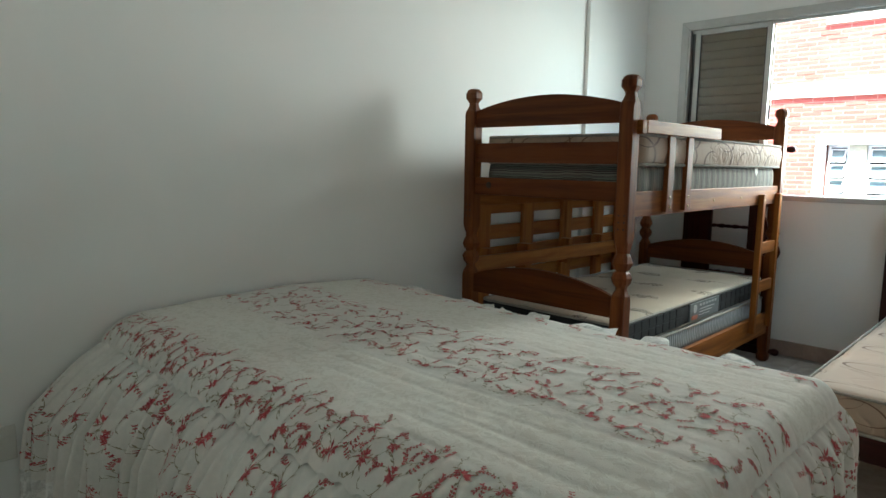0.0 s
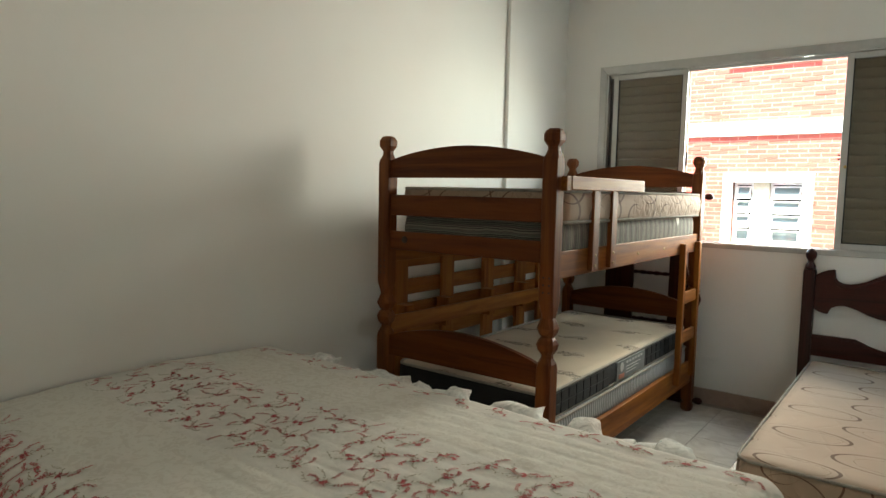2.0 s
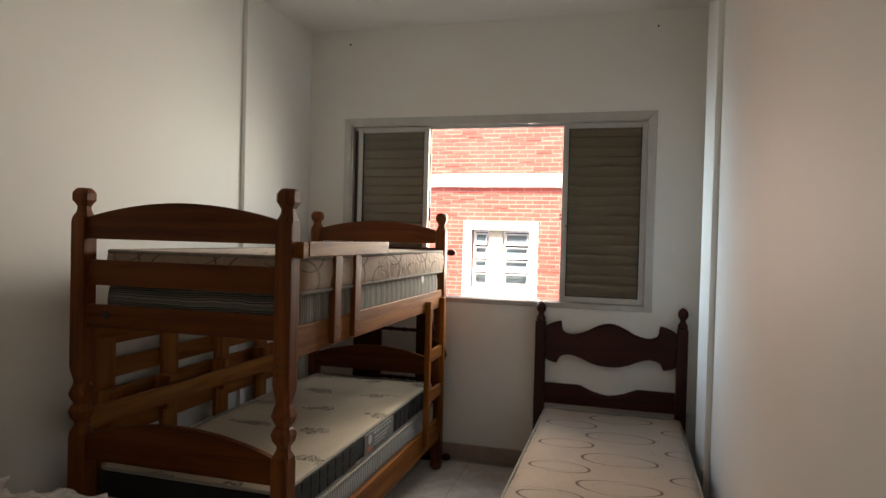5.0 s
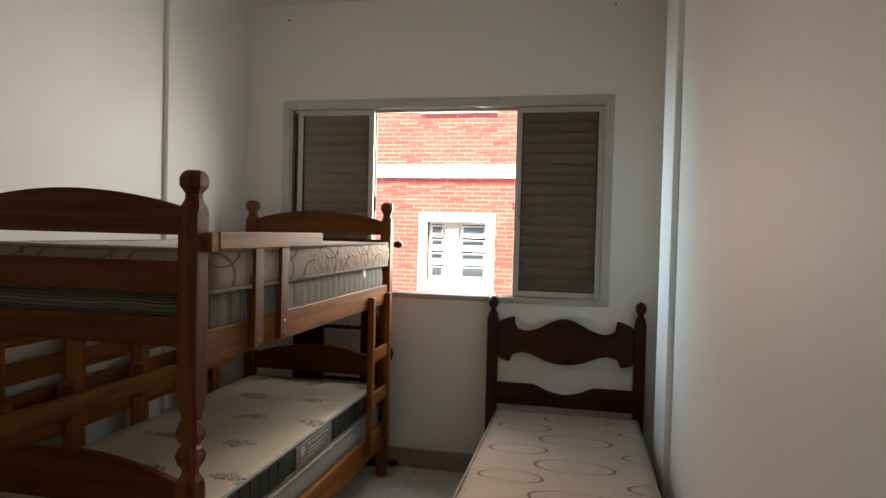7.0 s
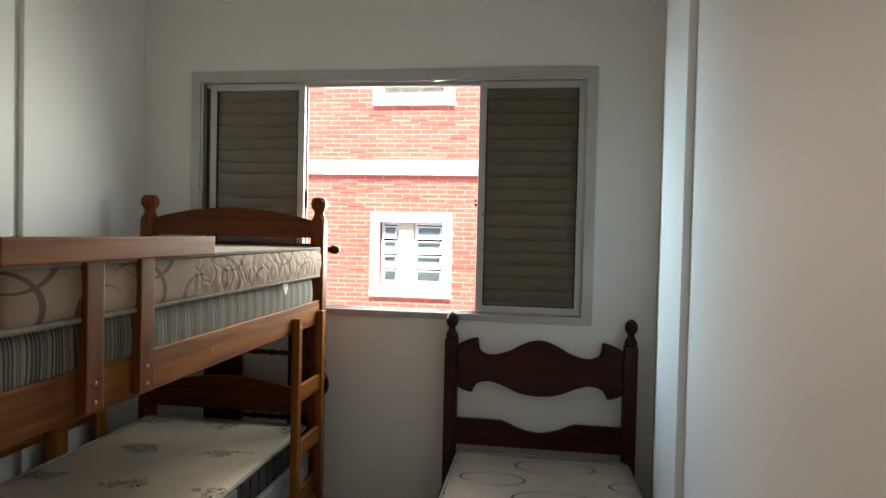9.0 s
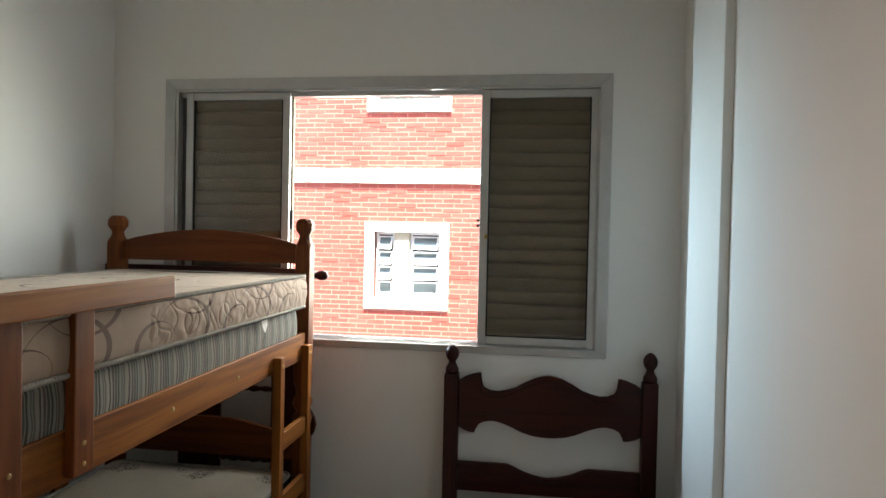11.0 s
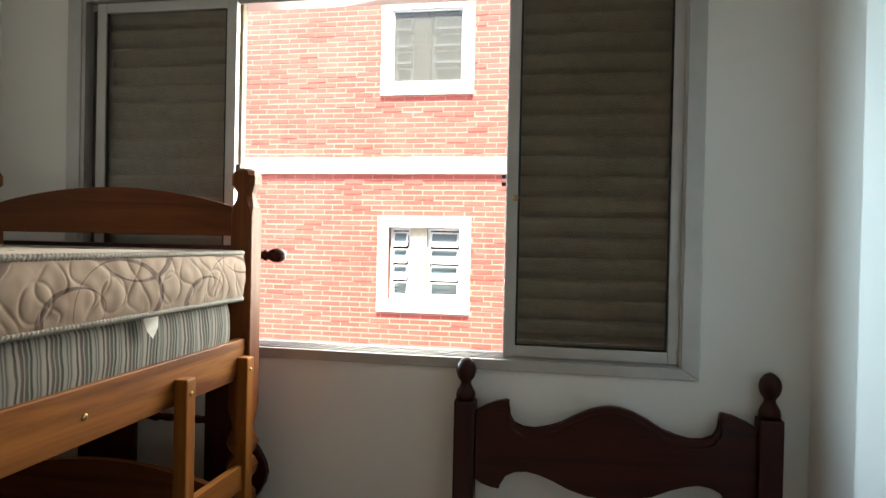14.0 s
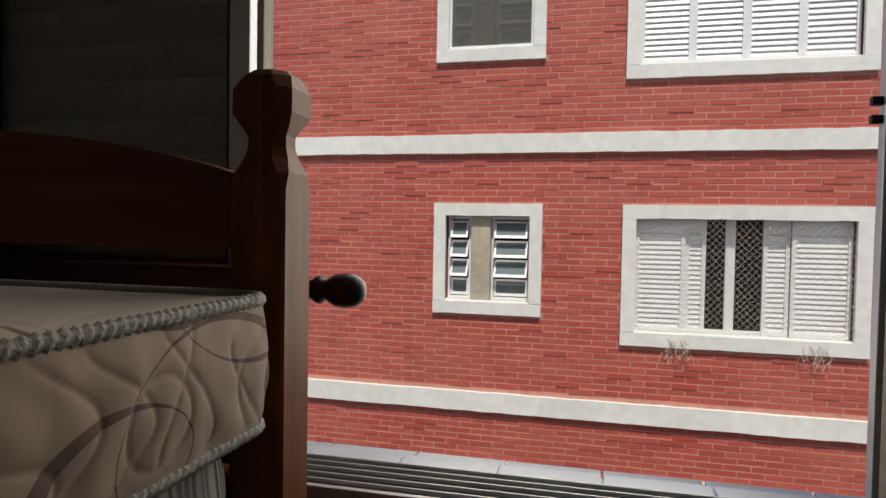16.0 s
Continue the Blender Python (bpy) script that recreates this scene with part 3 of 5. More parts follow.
LOUVRE = ((-0.5, -0.34), (-0.2, -0.40), (0.25, 0.12), (0.5, 0.40), (0.42, 0.46), (0.15, 0.20), (-0.28, -0.28), (-0.5, -0.26))
ROUNDED = ((-0.5, 0.30), (-0.5, -0.28), (-0.45, -0.44), (-0.35, -0.52), (-0.15, -0.48), (0.10, -0.34), (0.35, -0.10), (0.5, 0.08), (0.5, 0.16), (0.20, -0.10), (-0.10, -0.26), (-0.40, -0.20), (-0.44, 0.30))


def slat_mesh(width, depth, name, lean=0.55, prof=LOUVRE):
    b = bmesh.new()
    ends = []
    for x in (-width / 2, width / 2):
        ends.append([b.verts.new((x, py * depth * lean, -pz * depth)) for pz, py in prof])
    n = len(prof)
    for k in range(n):
        b.faces.new((ends[0][k], ends[0][(k + 1) % n], ends[1][(k + 1) % n], ends[1][k]))
    b.faces.new(ends[0])
    b.faces.new(ends[1][::-1])
    bmesh.ops.recalc_face_normals(b, faces=b.faces[:])
    me = bpy.data.meshes.new(name)
    b.to_mesh(me)
    b.free()
    return me


def glazed_leaf(x0, x1, y, y_back):
    s, (a, c, z0, z1) = sash("sash", x0, x1, y)
    p = part("pane", box((a, y + 0.010, z0), (c, y + 0.014, z1)), GLASS, s)
    p.visible_shadow = False
    for lo, hi in (((a, y + 0.004, z0), (a + 0.006, y + 0.010, z1)), ((c - 0.006, y + 0.004, z0), (c, y + 0.010, z1)), ((a + 0.006, y + 0.004, z0), (c - 0.006, y + 0.010, z0 + 0.006))):
        part("seal", box(lo, hi), SEAL, s, "black rubber glazing seal")
    # the louvred shutter slid behind the pane
    sh, (a, c, z0, z1) = sash("shutter", x0 - 0.004, x1 + 0.004, y_back, 0.045, SLAT)
    me = slat_mesh(c - a + 0.010, 0.076, "shutter_slat", 0.85, ROUNDED)
    me.materials.append(SLAT)
    n = 17
    for k in range(n):
        o = new("slat", me)
        o.parent = sh
        o.location = ((a + c) / 2, y_back + 0.024, z0 + 0.036 + (z1 - z0 - 0.05) * k / (n - 1))
    return s


left_leaf = glazed_leaf(-1.872, -1.345, 5.974, 6.010)
right_leaf = glazed_leaf(-0.430, 0.096, 5.974, 6.010)
outer_l = part("shutter_edge", box((-1.388, 6.044, WZ0 + 0.02), (-1.354, 6.066, WZ1 - 0.012), 0.002), ALU_MID, win)
outer_r = part("shutter_edge", box((-0.438, 6.044, WZ0 + 0.02), (-0.405, 6.066, WZ1 - 0.012), 0.002), ALU, win)
part("knob", lathe([(0, 0.009), (-0.006, 0.010), (-0.010, 0.007), (-0.011, 0.002)], (-0.400, 5.974, 1.596), 1, 14), BRASS, right_leaf, "small brass knob", True)
part("latch", box((-1.338, 5.968, 1.612), (-1.322, 5.975, 1.702), 0.002), ALU_SHADED, left_leaf, "narrow recessed latch")
for z in (1.64, 1.665):
    part("catch", box((-0.452, 6.050, z), (-0.438, 6.062, z + 0.012), 0.002), SEAL, win, "small black shutter catch")

# tiled outer sill
sill = thing("outer_sill", (-0.9, 6.15, 1.03), "grey tiled window sill outside the opening", "sill", kind="structure")
part("bed", box((WX0 - 0.1, YO, 1.015), (WX1 + 0.1, 6.205, 1.050)), GROUT, sill)
for k in range(-7, 7):
    x = -0.960 + 0.167 * k
    if WX0 - 0.15 < x < WX1 - 0.05:
        part("tile", box((x + 0.002, YO + 0.001, 1.050), (x + 0.165, 6.212, 1.069), 0.002), SLAB, sill)
        part("ledge_tile", box((max(x + 0.002, WX0 + 0.014), 6.074, WZ0 + 0.0005), (min(x + 0.165, WX1 - 0.014), YO + 0.004, WZ0 + 0.006), 0.0015), SLAB, sill)


# ---------- the bunk bed ----------
BX0, BX1, BY0, BY1 = -2.048, -1.165, 3.752, 5.716
bunk = thing("bunk_bed", ((BX0 + BX1) / 2, (BY0 + BY1) / 2, 0), "varnished pine bunk bed with carved posts, guard rail and ladder", "bunk bed")
POST = [(0.0, 0.024, 0.02), (0.012, 0.036, 0.022), (0.04, 0.038, 0.022), (0.062, 0.028, 0.016), (0.085, 0.0335, 0.004), (0.690, 0.0335, 0.003), (0.712, 0.0335, 0.010),
        (0.735, 0.024, 0.013), (0.748, 0.023, 0.013), (0.768, 0.035, 0.014), (0.792, 0.039, 0.012), (0.812, 0.033, 0.016), (0.822, 0.025, 0.014), (0.834, 0.033, 0.016),
        (0.858, 0.039, 0.012), (0.884, 0.033, 0.016), (0.900, 0.027, 0.014), (0.918, 0.029, 0.014), (0.945, 0.0335, 0.010), (0.965, 0.0335, 0.004), (1.526, 0.0335, 0.003),
        (1.544, 0.0335, 0.010), (1.561, 0.027, 0.013), (1.573, 0.0235, 0.012), (1.585, 0.0235, 0.012), (1.596, 0.030, 0.014), (1.608, 0.0365, 0.013), (1.634, 0.0365, 0.013),
        (1.648, 0.031, 0.016), (1.655, 0.022, 0.012)]
for px in (BX0, BX1):
    for py in (BY0, BY1):
        p = part("post", carved_post(px, py, [(z, r * 0.97, c * 0.97) for z, r, c in POST]), POST_AND_SHADE_WOOD, bunk)
        out = -1 if py == BY0 else 1
        for z in (1.005, 1.035, 1.065):
            for dx in (-0.012, 0.014):
                part("plug", lathe([(0, 0.0045), (out * 0.001, 0.0045)], (px + dx, py + out * 0.0325, z), 1, 8), PLUG, p)
for py in (BY0, BY1):
    a, c = BX0 + 0.029, BX1 - 0.029
    part("end_board", prism(arc_board(a, c, 1.460, 1.542, 1.600), py - 0.012, py + 0.012, 1, 0.003), END_PINE, bunk)
    part("end_rail", box((a, py - 0.012, 1.283), (c, py + 0.012, 1.380), 0.004), END_PINE, bunk)
    part("end_rail", box((a, py - 0.014, 1.120), (c, py + 0.014, 1.208), 0.004), END_PINE, bunk)
    part("end_board", prism(arc_board(a, c, 0.606, 0.700, 0.772), py - 0.012, py + 0.012, 1, 0.003), END_PINE, bunk)
    part("end_rail", box((a, py - 0.014, 0.198), (c, py + 0.014, 0.338), 0.004), END_PINE, bunk)
for px, sgn in ((BX0, -1), (BX1, 1)):
    fx = px + sgn * 0.020
    x0, x1 = sorted((fx, fx - sgn * 0.026))
    for z0, z1 in ((1.055, 1.167), (0.198, 0.338)):
        r = part("side_rail", box((x0, BY0 + 0.029, z0), (x1, BY1 - 0.029, z1), 0.004), PINE[1], bunk)
        if sgn > 0 and z0 > 1:
            for y, z in ((4.66, 1.105), (5.05, 1.108)):
                part("screw", lathe([(0, 0.007), (0.002, 0.006), (0.003, 0.003)], (x1, y, z), 0, 10), BRASS, r, "brass screw head")
# slats and supports under both mattresses
for z0 in (1.115, 0.30):
    for k in range(9):
        y = BY0 + 0.12 + k * (BY1 - BY0 - 0.31) / 8
        part("slat", box((BX0 + 0.0, y, z0), (BX1 - 0.0, y + 0.07, z0 + 0.018), 0.002), PALE[0], bunk)
# guard rail
gx = BX1 + 0.020
part("guard_board", box((gx + 0.024, 3.800, 1.416), (gx + 0.040, 4.598, 1.472), 0.004), PALE[1], bunk, "paler pine guard board")
part("guard_block", box((gx + 0.010, 3.758, 1.412), (gx + 0.038, 3.800, 1.470), 0.003), PINE[1], bunk)
for y in (4.052, 4.250):
    # darker wood here paints the shade of slats turned from the window
    s = part("guard_slat", box((gx + 0.001, y, 1.068), (gx + 0.024, y + 0.062, 1.440), 0.004), POST_AND_SHADE_WOOD, bunk)
    for z in (1.09, 1.135):
        part("screw", lathe([(0, 0.006), (0.002, 0.005), (0.003, 0.002)], (gx + 0.024, y + 0.031, z), 0, 10), BRASS, s, "brass screw head")
# ladder
for y in (5.335, 5.632):
    u = part("ladder_upright", box((gx, y, 0.258), (gx + 0.034, y + 0.04, 1.120), 0.005), PINE[2], bunk)
    part("screw", lathe([(0, 0.006), (0.002, 0.005), (0.003, 0.002)], (gx + 0.034, y + 0.02, 1.085), 0, 10), BRASS, u, "brass screw head")
for z in (0.752, 0.508):
    part("ladder_rung", box((gx + 0.003, 5.374, z), (gx + 0.025, 5.633, z + 0.07), 0.004), PINE[1], bunk)


# ---------- mattresses ----------
def piped(t, x0, x1, y0, y1, zs, r, rad=0.0065, sag=0.0, rope=False):
    for z in zs:
        part("piping", tube(rim_path(x0, x1, y0, y1, z, r, sag, 0.002 if rope else 0.08), rad, 10 if rope else 6, closed=True, twist=620.0 if rope else 0.0), PIPING, t, "pale corded piping", True)


MX0, MX1 = -1.990, -1.138
m1 = thing("mattress", (-1.55, 4.7, 1.282), "beige quilted mattress printed with brown curves on the upper bunk", "mattress")
part("cover", cushion((MX0, 3.80, 1.281), (MX1, 5.668, 1.416), 0.028, 0.006, (16, 40, 8), (0, 1, 2)), [KNIT, KNIT_SHADED_SIDE, KNIT_END], m1, "", True)
piped(m1, MX0, MX1, 3.80, 5.668, (1.284, 1.412), 0.035, 0.0068, 0.0, True)
def quilted_side(y0, y1, z0, z1, x):
    """The long border of the mattress, stitched in wandering lines that cross and part."""
    ny_, nz_ = 800, 42
    zc, hz_ = (z0 + z1) / 2, (z1 - z0) / 2
    vs_, fs_ = [], []
    for i in range(ny_ + 1):
        y = y0 + (y1 - y0) * i / ny_
        for j in range(nz_ + 1):
            z = z0 + (z1 - z0) * j / nz_
            r = (z - zc) / hz_
            d = 1.0
            for fam, (pitch, amp, k0) in enumerate(((0.085, 0.030, 1.0), (0.110, 0.028, -1.0))):
                u = y + amp * math.sin(k0 * 2.6 * r + 1.3 * math.sin(y * 17 + fam)) + 0.02 * noise.noise(Vector((y * 6, z * 8, fam * 5)))
                d = min(d, abs((u / pitch + 0.5) % 1.0 - 0.5) * pitch)
            loop = abs(math.hypot(((y + 0.03) / 0.19 + 0.5) % 1.0 * 0.19 - 0.095, z - zc + 0.012) - 0.036)
            d = min(d, loop)
            dip = 0.0013 * math.exp(-(d / 0.0026) ** 2) + 0.0007 * math.exp(-(d / 0.011) ** 2)
            tuck = min(1.0, max(0.0, (4.75 - y) / 0.35))
            vs_.append((x + 0.004 - 0.006 * tuck + (0.010 - 0.006 * tuck) * (1 - r * r) - dip * (1 - r ** 6) + 0.002 * noise.noise(Vector((y * 30, z * 30, 1))), y, z))
    for i in range(ny_):
        for j in range(nz_):
            a = i * (nz_ + 1) + j
            fs_.append((a, a + nz_ + 1, a + nz_ + 2, a + 1))
    return vs_, fs_


qv, qf = quilted_side(3.835, 5.640, 1.289, 1.408, MX1)
me_q = bpy.data.meshes.new("quilted_border")
me_q.from_pydata(qv, [], qf)
me_q.materials.append(KNIT_SHADED_SIDE)
me_q.shade_smooth()
qb_ = new("quilted_border", me_q)
qb_.parent = m1
qb_.matrix_parent_inverse = Matrix.Translation(-m1.location)
m2 = thing("mattress", (-1.55, 4.7, 1.167), "thin grey striped worn mattress under the beige one", "mattress")
part("cover", cushion((MX0 + 0.0, 3.81, 1.134), (MX1 - 0.022, 5.625, 1.283), 0.035, 0.008, (16, 60, 8), (0, 0, 1), 0.007), [TICK_Y, TICK_Z], m2, "", True)
tag = bmesh.new()
vs = [tag.verts.new(p) for p in ((MX1 + 0.001, 5.205, 1.282), (MX1 + 0.001, 5.262, 1.283), (MX1 + 0.004, 5.256, 1.252), (MX1 + 0.003, 5.240, 1.229), (MX1 + 0.004, 5.218, 1.248))]
tag.faces.new(vs)
bmesh.ops.solidify(tag, geom=tag.faces[:], thickness=0.0015)
part("label_tag", tag, WHITE_CLOTH, m1, "small white cloth tag hanging from the seam")

for k, (xa, xb) in enumerate(((-1.84, -1.78), (-1.78, -1.70), (-1.62, -1.56), (-1.50, -1.43), (-1.42, -1.33))):
    torn = bmesh.new()
    prev = None
    for i in range(7):
        f = i / 6
        x = xa + (xb - xa) * f
        sag = 0.018 * math.sin(math.pi * f) + 0.008 * noise.noise(Vector((x * 40, k, 0)))
        cur = [torn.verts.new((x, 3.797 - 0.004 * math.sin(9 * f), 1.196 - 0.05 * (k > 1) * f * 0.2 - sag)), torn.verts.new((x, 3.793, 1.184 - sag * 1.3))]
        if prev:
            torn.faces.new((prev[0], cur[0], cur[1], prev[1]))
        prev = cur
    bmesh.ops.solidify(torn, geom=torn.faces[:], thickness=0.001)
    part("torn_cover", torn, WHITE_CLOTH, m2, "torn white edge of the ticking", True)
part("bolt_plug", lathe([(0, 0.017), (-0.003, 0.016), (-0.004, 0.008)], (-1.925, BY0 - 0.014, 1.170), 1, 14), PLUG, bunk, "dark round knot plug")

LX0, LX1, LZ0, LZ1 = -2.0, -1.188, 0.444, 0.566
m3 = thing("mattress", (-1.55, 4.7, LZ0), "cream sprigged mattress with black quilted border on lower bunk", "mattress")
part("cover", cushion((LX0, 3.782, LZ0), (LX1, 5.670, LZ1), 0.045, 0.007, (14, 34, 6), (0, 1, 1)), [DAMASK, BLACK], m3, "", True)
piped(m3, LX0, LX1, 3.782, 5.670, (LZ0 + 0.004, LZ1 - 0.004), 0.05)
# raised pads of the black border
for k in range(23):
    for row in range(2):
        y = 3.85 + k * 0.074
        if 4.44 < y < 4.86:
            continue
        part("border_pad", box((LX1 + 0.002, y, LZ0 + 0.011 + row * 0.051), (LX1 + 0.009, y + 0.068, LZ0 + 0.059 + row * 0.051), 0.006), BLACK, m3)
lab = part("label_panel", box((LX1 + 0.002, 4.53, LZ0 + 0.012), (LX1 + 0.011, 4.92, LZ1 - 0.012), 0.003), LABEL_GREY, m3, "grey maker's label panel with pale marks")
part("label_disc", lathe([(0, 0.024), (0.002, 0.024)], (LX1 + 0.011, 4.590, LZ0 + 0.078), 0, 20), LABEL_PALE, lab)
part("label_patch", box((LX1 + 0.011, 4.555, LZ0 + 0.020), (LX1 + 0.013, 4.625, LZ0 + 0.042)), LABEL_RED, lab, "orange label patch")
for k in range(6):
    part("label_bar", box((LX1 + 0.011, 4.650 + 0.040 * k, LZ0 + 0.086), (LX1 + 0.0125, 4.674 + 0.040 * k, LZ0 + 0.098)), LABEL_PALE, lab)
for k in range(3):
    part("label_bar", box((LX1 + 0.011, 4.650, LZ0 + 0.066 - 0.016 * k), (LX1 + 0.0125, 4.85 - 0.03 * k, LZ0 + 0.070 - 0.016 * k)), LABEL_PALE, lab)
m4 = thing("mattress", (-1.55, 4.7, 0.318), "grey striped base mattress under the black-edged one", "mattress")
part("cover", cushion((LX0, 3.79, 0.318), (LX1 + 0.012, 5.675, LZ0 - 0.002), 0.04, 0.006, (10, 50, 6), None, 0.003), GREY_TICK, m4, "", True)
piped(m4, LX0, LX1 + 0.016, 3.79, 5.675, (LZ0 - 0.008,), 0.05)

# ---------- slatted base stored between the bunk and the wall ----------
base = thing("slatted_bed_base", (-2.16, 4.6, 0), "spare pine slatted bed base leaning on edge behind the bunk", "bed base")
for z0, z1 in ((0.987, 1.041), (0.834, 0.920), (0.704, 0.788), (0.560, 0.640)):
    part("plank", box((-2.232, 3.955, z0), (-2.216, 5.62, z1), 0.003), PALE[1], base)
for y0, y1 in ((3.972, 4.080), (4.390, 4.498), (4.818, 4.932), (5.224, 5.340), (5.52, 5.60)):
    part("cross_bar", box((-2.215, y0, 0.0), (-2.190, y1, 1.11), 0.003), PALE[2], base)
rail = box((-0.011, 3.83, -0.043), (0.011, 5.58, 0.043), 0.004)
for v in rail.verts:
    v.co.x += -2.096
    v.co.z += 0.729 - 0.020 * (v.co.y - 3.85) / 1.5
part("front_rail", rail, PALE[1], base)
for y0 in (3.972, 4.330, 4.775, 5.180):
    b = box((-0.040, 0, -0.10), (0.040, 0.062, 0.058), 0.003)
    for v in b.verts:
        v.co.x += -2.150
        v.co.y += y0 + 0.10 * v.co.z
        v.co.z += 0.742
    part("cleat", b, PALE[2], base)

# ---------- dark double headboard standing on its side behind the bunk ----------
def finial(cx, cy, cz, axis, slim=False):
    prof = [(0.0, 0.022), (0.004, 0.029), (0.016, 0.0300), (0.027, 0.027), (0.037, 0.021), (0.046, 0.0168), (0.052, 0.0160), (0.058, 0.0175), (0.063, 0.022), (0.071, 0.0265),
            (0.083, 0.0300), (0.096, 0.0305), (0.109, 0.0270), (0.120, 0.019), (0.127, 0.010), (0.130, 0.003)]
    if slim:
        prof = [(0.0, 0.021), (0.006, 0.024), (0.016, 0.024), (0.022, 0.015), (0.040, 0.013), (0.054, 0.013), (0.060, 0.018), (0.066, 0.0195), (0.071, 0.015), (0.075, 0.013), (0.080, 0.018),
                (0.090, 0.0225), (0.104, 0.0235), (0.117, 0.021), (0.126, 0.014), (0.130, 0.004)]
    return lathe(prof, (cx, cy, cz), axis, 20)


hb2 = thing("headboard", (-1.6, 5.87, 0), "dark mahogany double headboard with turned spindles, stored on its side", "headboard")
for z in (1.402, 0.030):
    p = part("post", box((-2.20, 5.838, z - 0.028), (-1.238, 5.894, z + 0.028), 0.004), DARK[0], hb2)
    part("finial", finial(-1.238, 5.866, z, 0, True), DARK[0], p, "", True)
part("board", box((-1.825, 5.853, 0.058), (-1.620, 5.877, 1.374), 0.004), DARK[2], hb2)
edge = []
for k in range(41):
    z = 0.058 + 1.316 * k / 40
    d = abs(z - 0.716)
    bulge = 0.085 * (math.cos(min(d / 0.17, 1) * math.pi) * 0.5 + 0.5) + 0.045 * math.exp(-((d - 0.45) / 0.07) ** 2) - 0.03 * math.exp(-((d - 0.27) / 0.07) ** 2)
    edge.append((-1.238 + bulge, z))
part("board", prism([(-1.368, 0.058)] + edge + [(-1.368, 1.374)], 5.853, 5.877, 1, 0.004), DARK[2], hb2)
for z in (0.868, 0.538):
    prof = [(0, 0.010), (0.02, 0.014), (0.035, 0.009), (0.055, 0.013), (0.075, 0.016), (0.095, 0.010), (0.11, 0.013), (0.125, 0.013), (0.14, 0.010),
            (0.16, 0.016), (0.18, 0.013), (0.20, 0.009), (0.22, 0.014), (0.252, 0.010)]
    part("spindle", lathe(prof, (-1.620, 5.865, z), 0, 12), DARK[0], hb2, "", True)

# ---------- single bed ----------
bed = thing("single_bed", (-0.10, 4.95, 0), "dark mahogany single bed with a scrolled headboard against the wall", "bed")
HL, HR, HY = -0.536, 0.331, 5.918
for px in (HL, HR):
    p = part("post", box((px - 0.032, HY - 0.030, 0), (px + 0.032, HY + 0.030, 0.975), 0.005), DARK[2], bed)
    part("finial", finial(px, HY, 0.975, 2), DARK[2], p, "", True)


def scroll(x0, x1):
    """Outline of the headboard's upper board: horned ends and a swelling middle."""
    half = (x1 - x0) / 2
    cx = (x0 + x1) / 2
    up = [(-1.0, 0.944), (-0.93, 0.962), (-0.84, 0.977), (-0.765, 0.984), (-0.745, 0.980), (-0.752, 0.956), (-0.745, 0.934), (-0.715, 0.912), (-0.64, 0.899), (-0.55, 0.897), (-0.46, 0.905),
          (-0.36, 0.924), (-0.26, 0.948), (-0.15, 0.970), (-0.06, 0.980), (0.0, 0.982)]
    low = [(-1.0, 0.738), (-0.94, 0.722), (-0.86, 0.714), (-0.81, 0.712), (-0.802, 0.734), (-0.77, 0.756), (-0.70, 0.770), (-0.61, 0.775), (-0.52, 0.768),
           (-0.42, 0.750), (-0.30, 0.728), (-0.18, 0.714), (-0.08, 0.709), (0.0, 0.708)]
    full = up + [(-u, z) for u, z in up[-2::-1]]
    under = low + [(-u, z) for u, z in low[-2::-1]]
    return [(cx + u * half, z) for u, z in full] + [(cx + u * half, z) for u, z in under[::-1]]


hx0, hx1 = HL + 0.032, HR - 0.032
ol = scroll(hx0, hx1)
board = part("headboard", prism(ol, HY - 0.011, HY + 0.011, 1, 0.004), DARK[0], bed)
n_up = 31
mold = [(x, HY - 0.012, z - 0.020) for x, z in ol[3:n_up - 3]]
part("moulding", tube(mold, 0.0045, 6), DARK[0], board, "", True)
low = [(hx0, 0.448), (hx1, 0.448), (hx1, 0.578), (0.075, 0.578), (0.045, 0.566), (0.0, 0.542), (-0.05, 0.528), (-0.102, 0.524), (-0.155, 0.528), (-0.205, 0.542), (-0.25, 0.566), (-0.28, 0.578), (hx0, 0.578)]
part("lower_rail", prism(low, HY - 0.011, HY + 0.011, 1, 0.003), DARK[0], bed)
mold = [(x, HY - 0.012, z - 0.016) for x, z in low[2:]]
part("moulding", tube(mold, 0.0035, 6), DARK[0], bed, "", True)
for x0 in (HL - 0.012, HR - 0.012):
    part("side_rail", box((x0, 3.99, 0.180), (x0 + 0.024, HY - 0.03, 0.300), 0.004), DARK[1], bed)
part("end_rail", box((HL + 0.012, 3.99, 0.180), (HR - 0.012, 4.014, 0.300), 0.004), DARK[0], bed)
for px in (HL, HR):
    part("leg", box((px - 0.028, 3.975, 0), (px + 0.028, 4.031, 0.275), 0.005), DARK[2], bed)
for k in range(8):
    y = 4.10 + 0.23 * k
    part("slat", box((HL + 0.012, y, 0.262), (HR - 0.012, y + 0.07, 0.280), 0.002), PALE[0], bed)
m5 = thing("mattress", (-0.09, 4.9, 0.28), "cream single mattress printed with thin brown ellipses", "mattress")
SX0, SX1 = -0.488, 0.322
part("cover", cushion((SX0, 3.985, 0.282), (SX1, 5.860, 0.430), 0.05, 0.006, (14, 34, 6), (0, 1, 2)), [KNIT, KNIT_SHADED_SIDE, KNIT_END], m5, "", True)
piped(m5, SX0, SX1, 3.985, 5.860, (0.287, 0.426), 0.06)

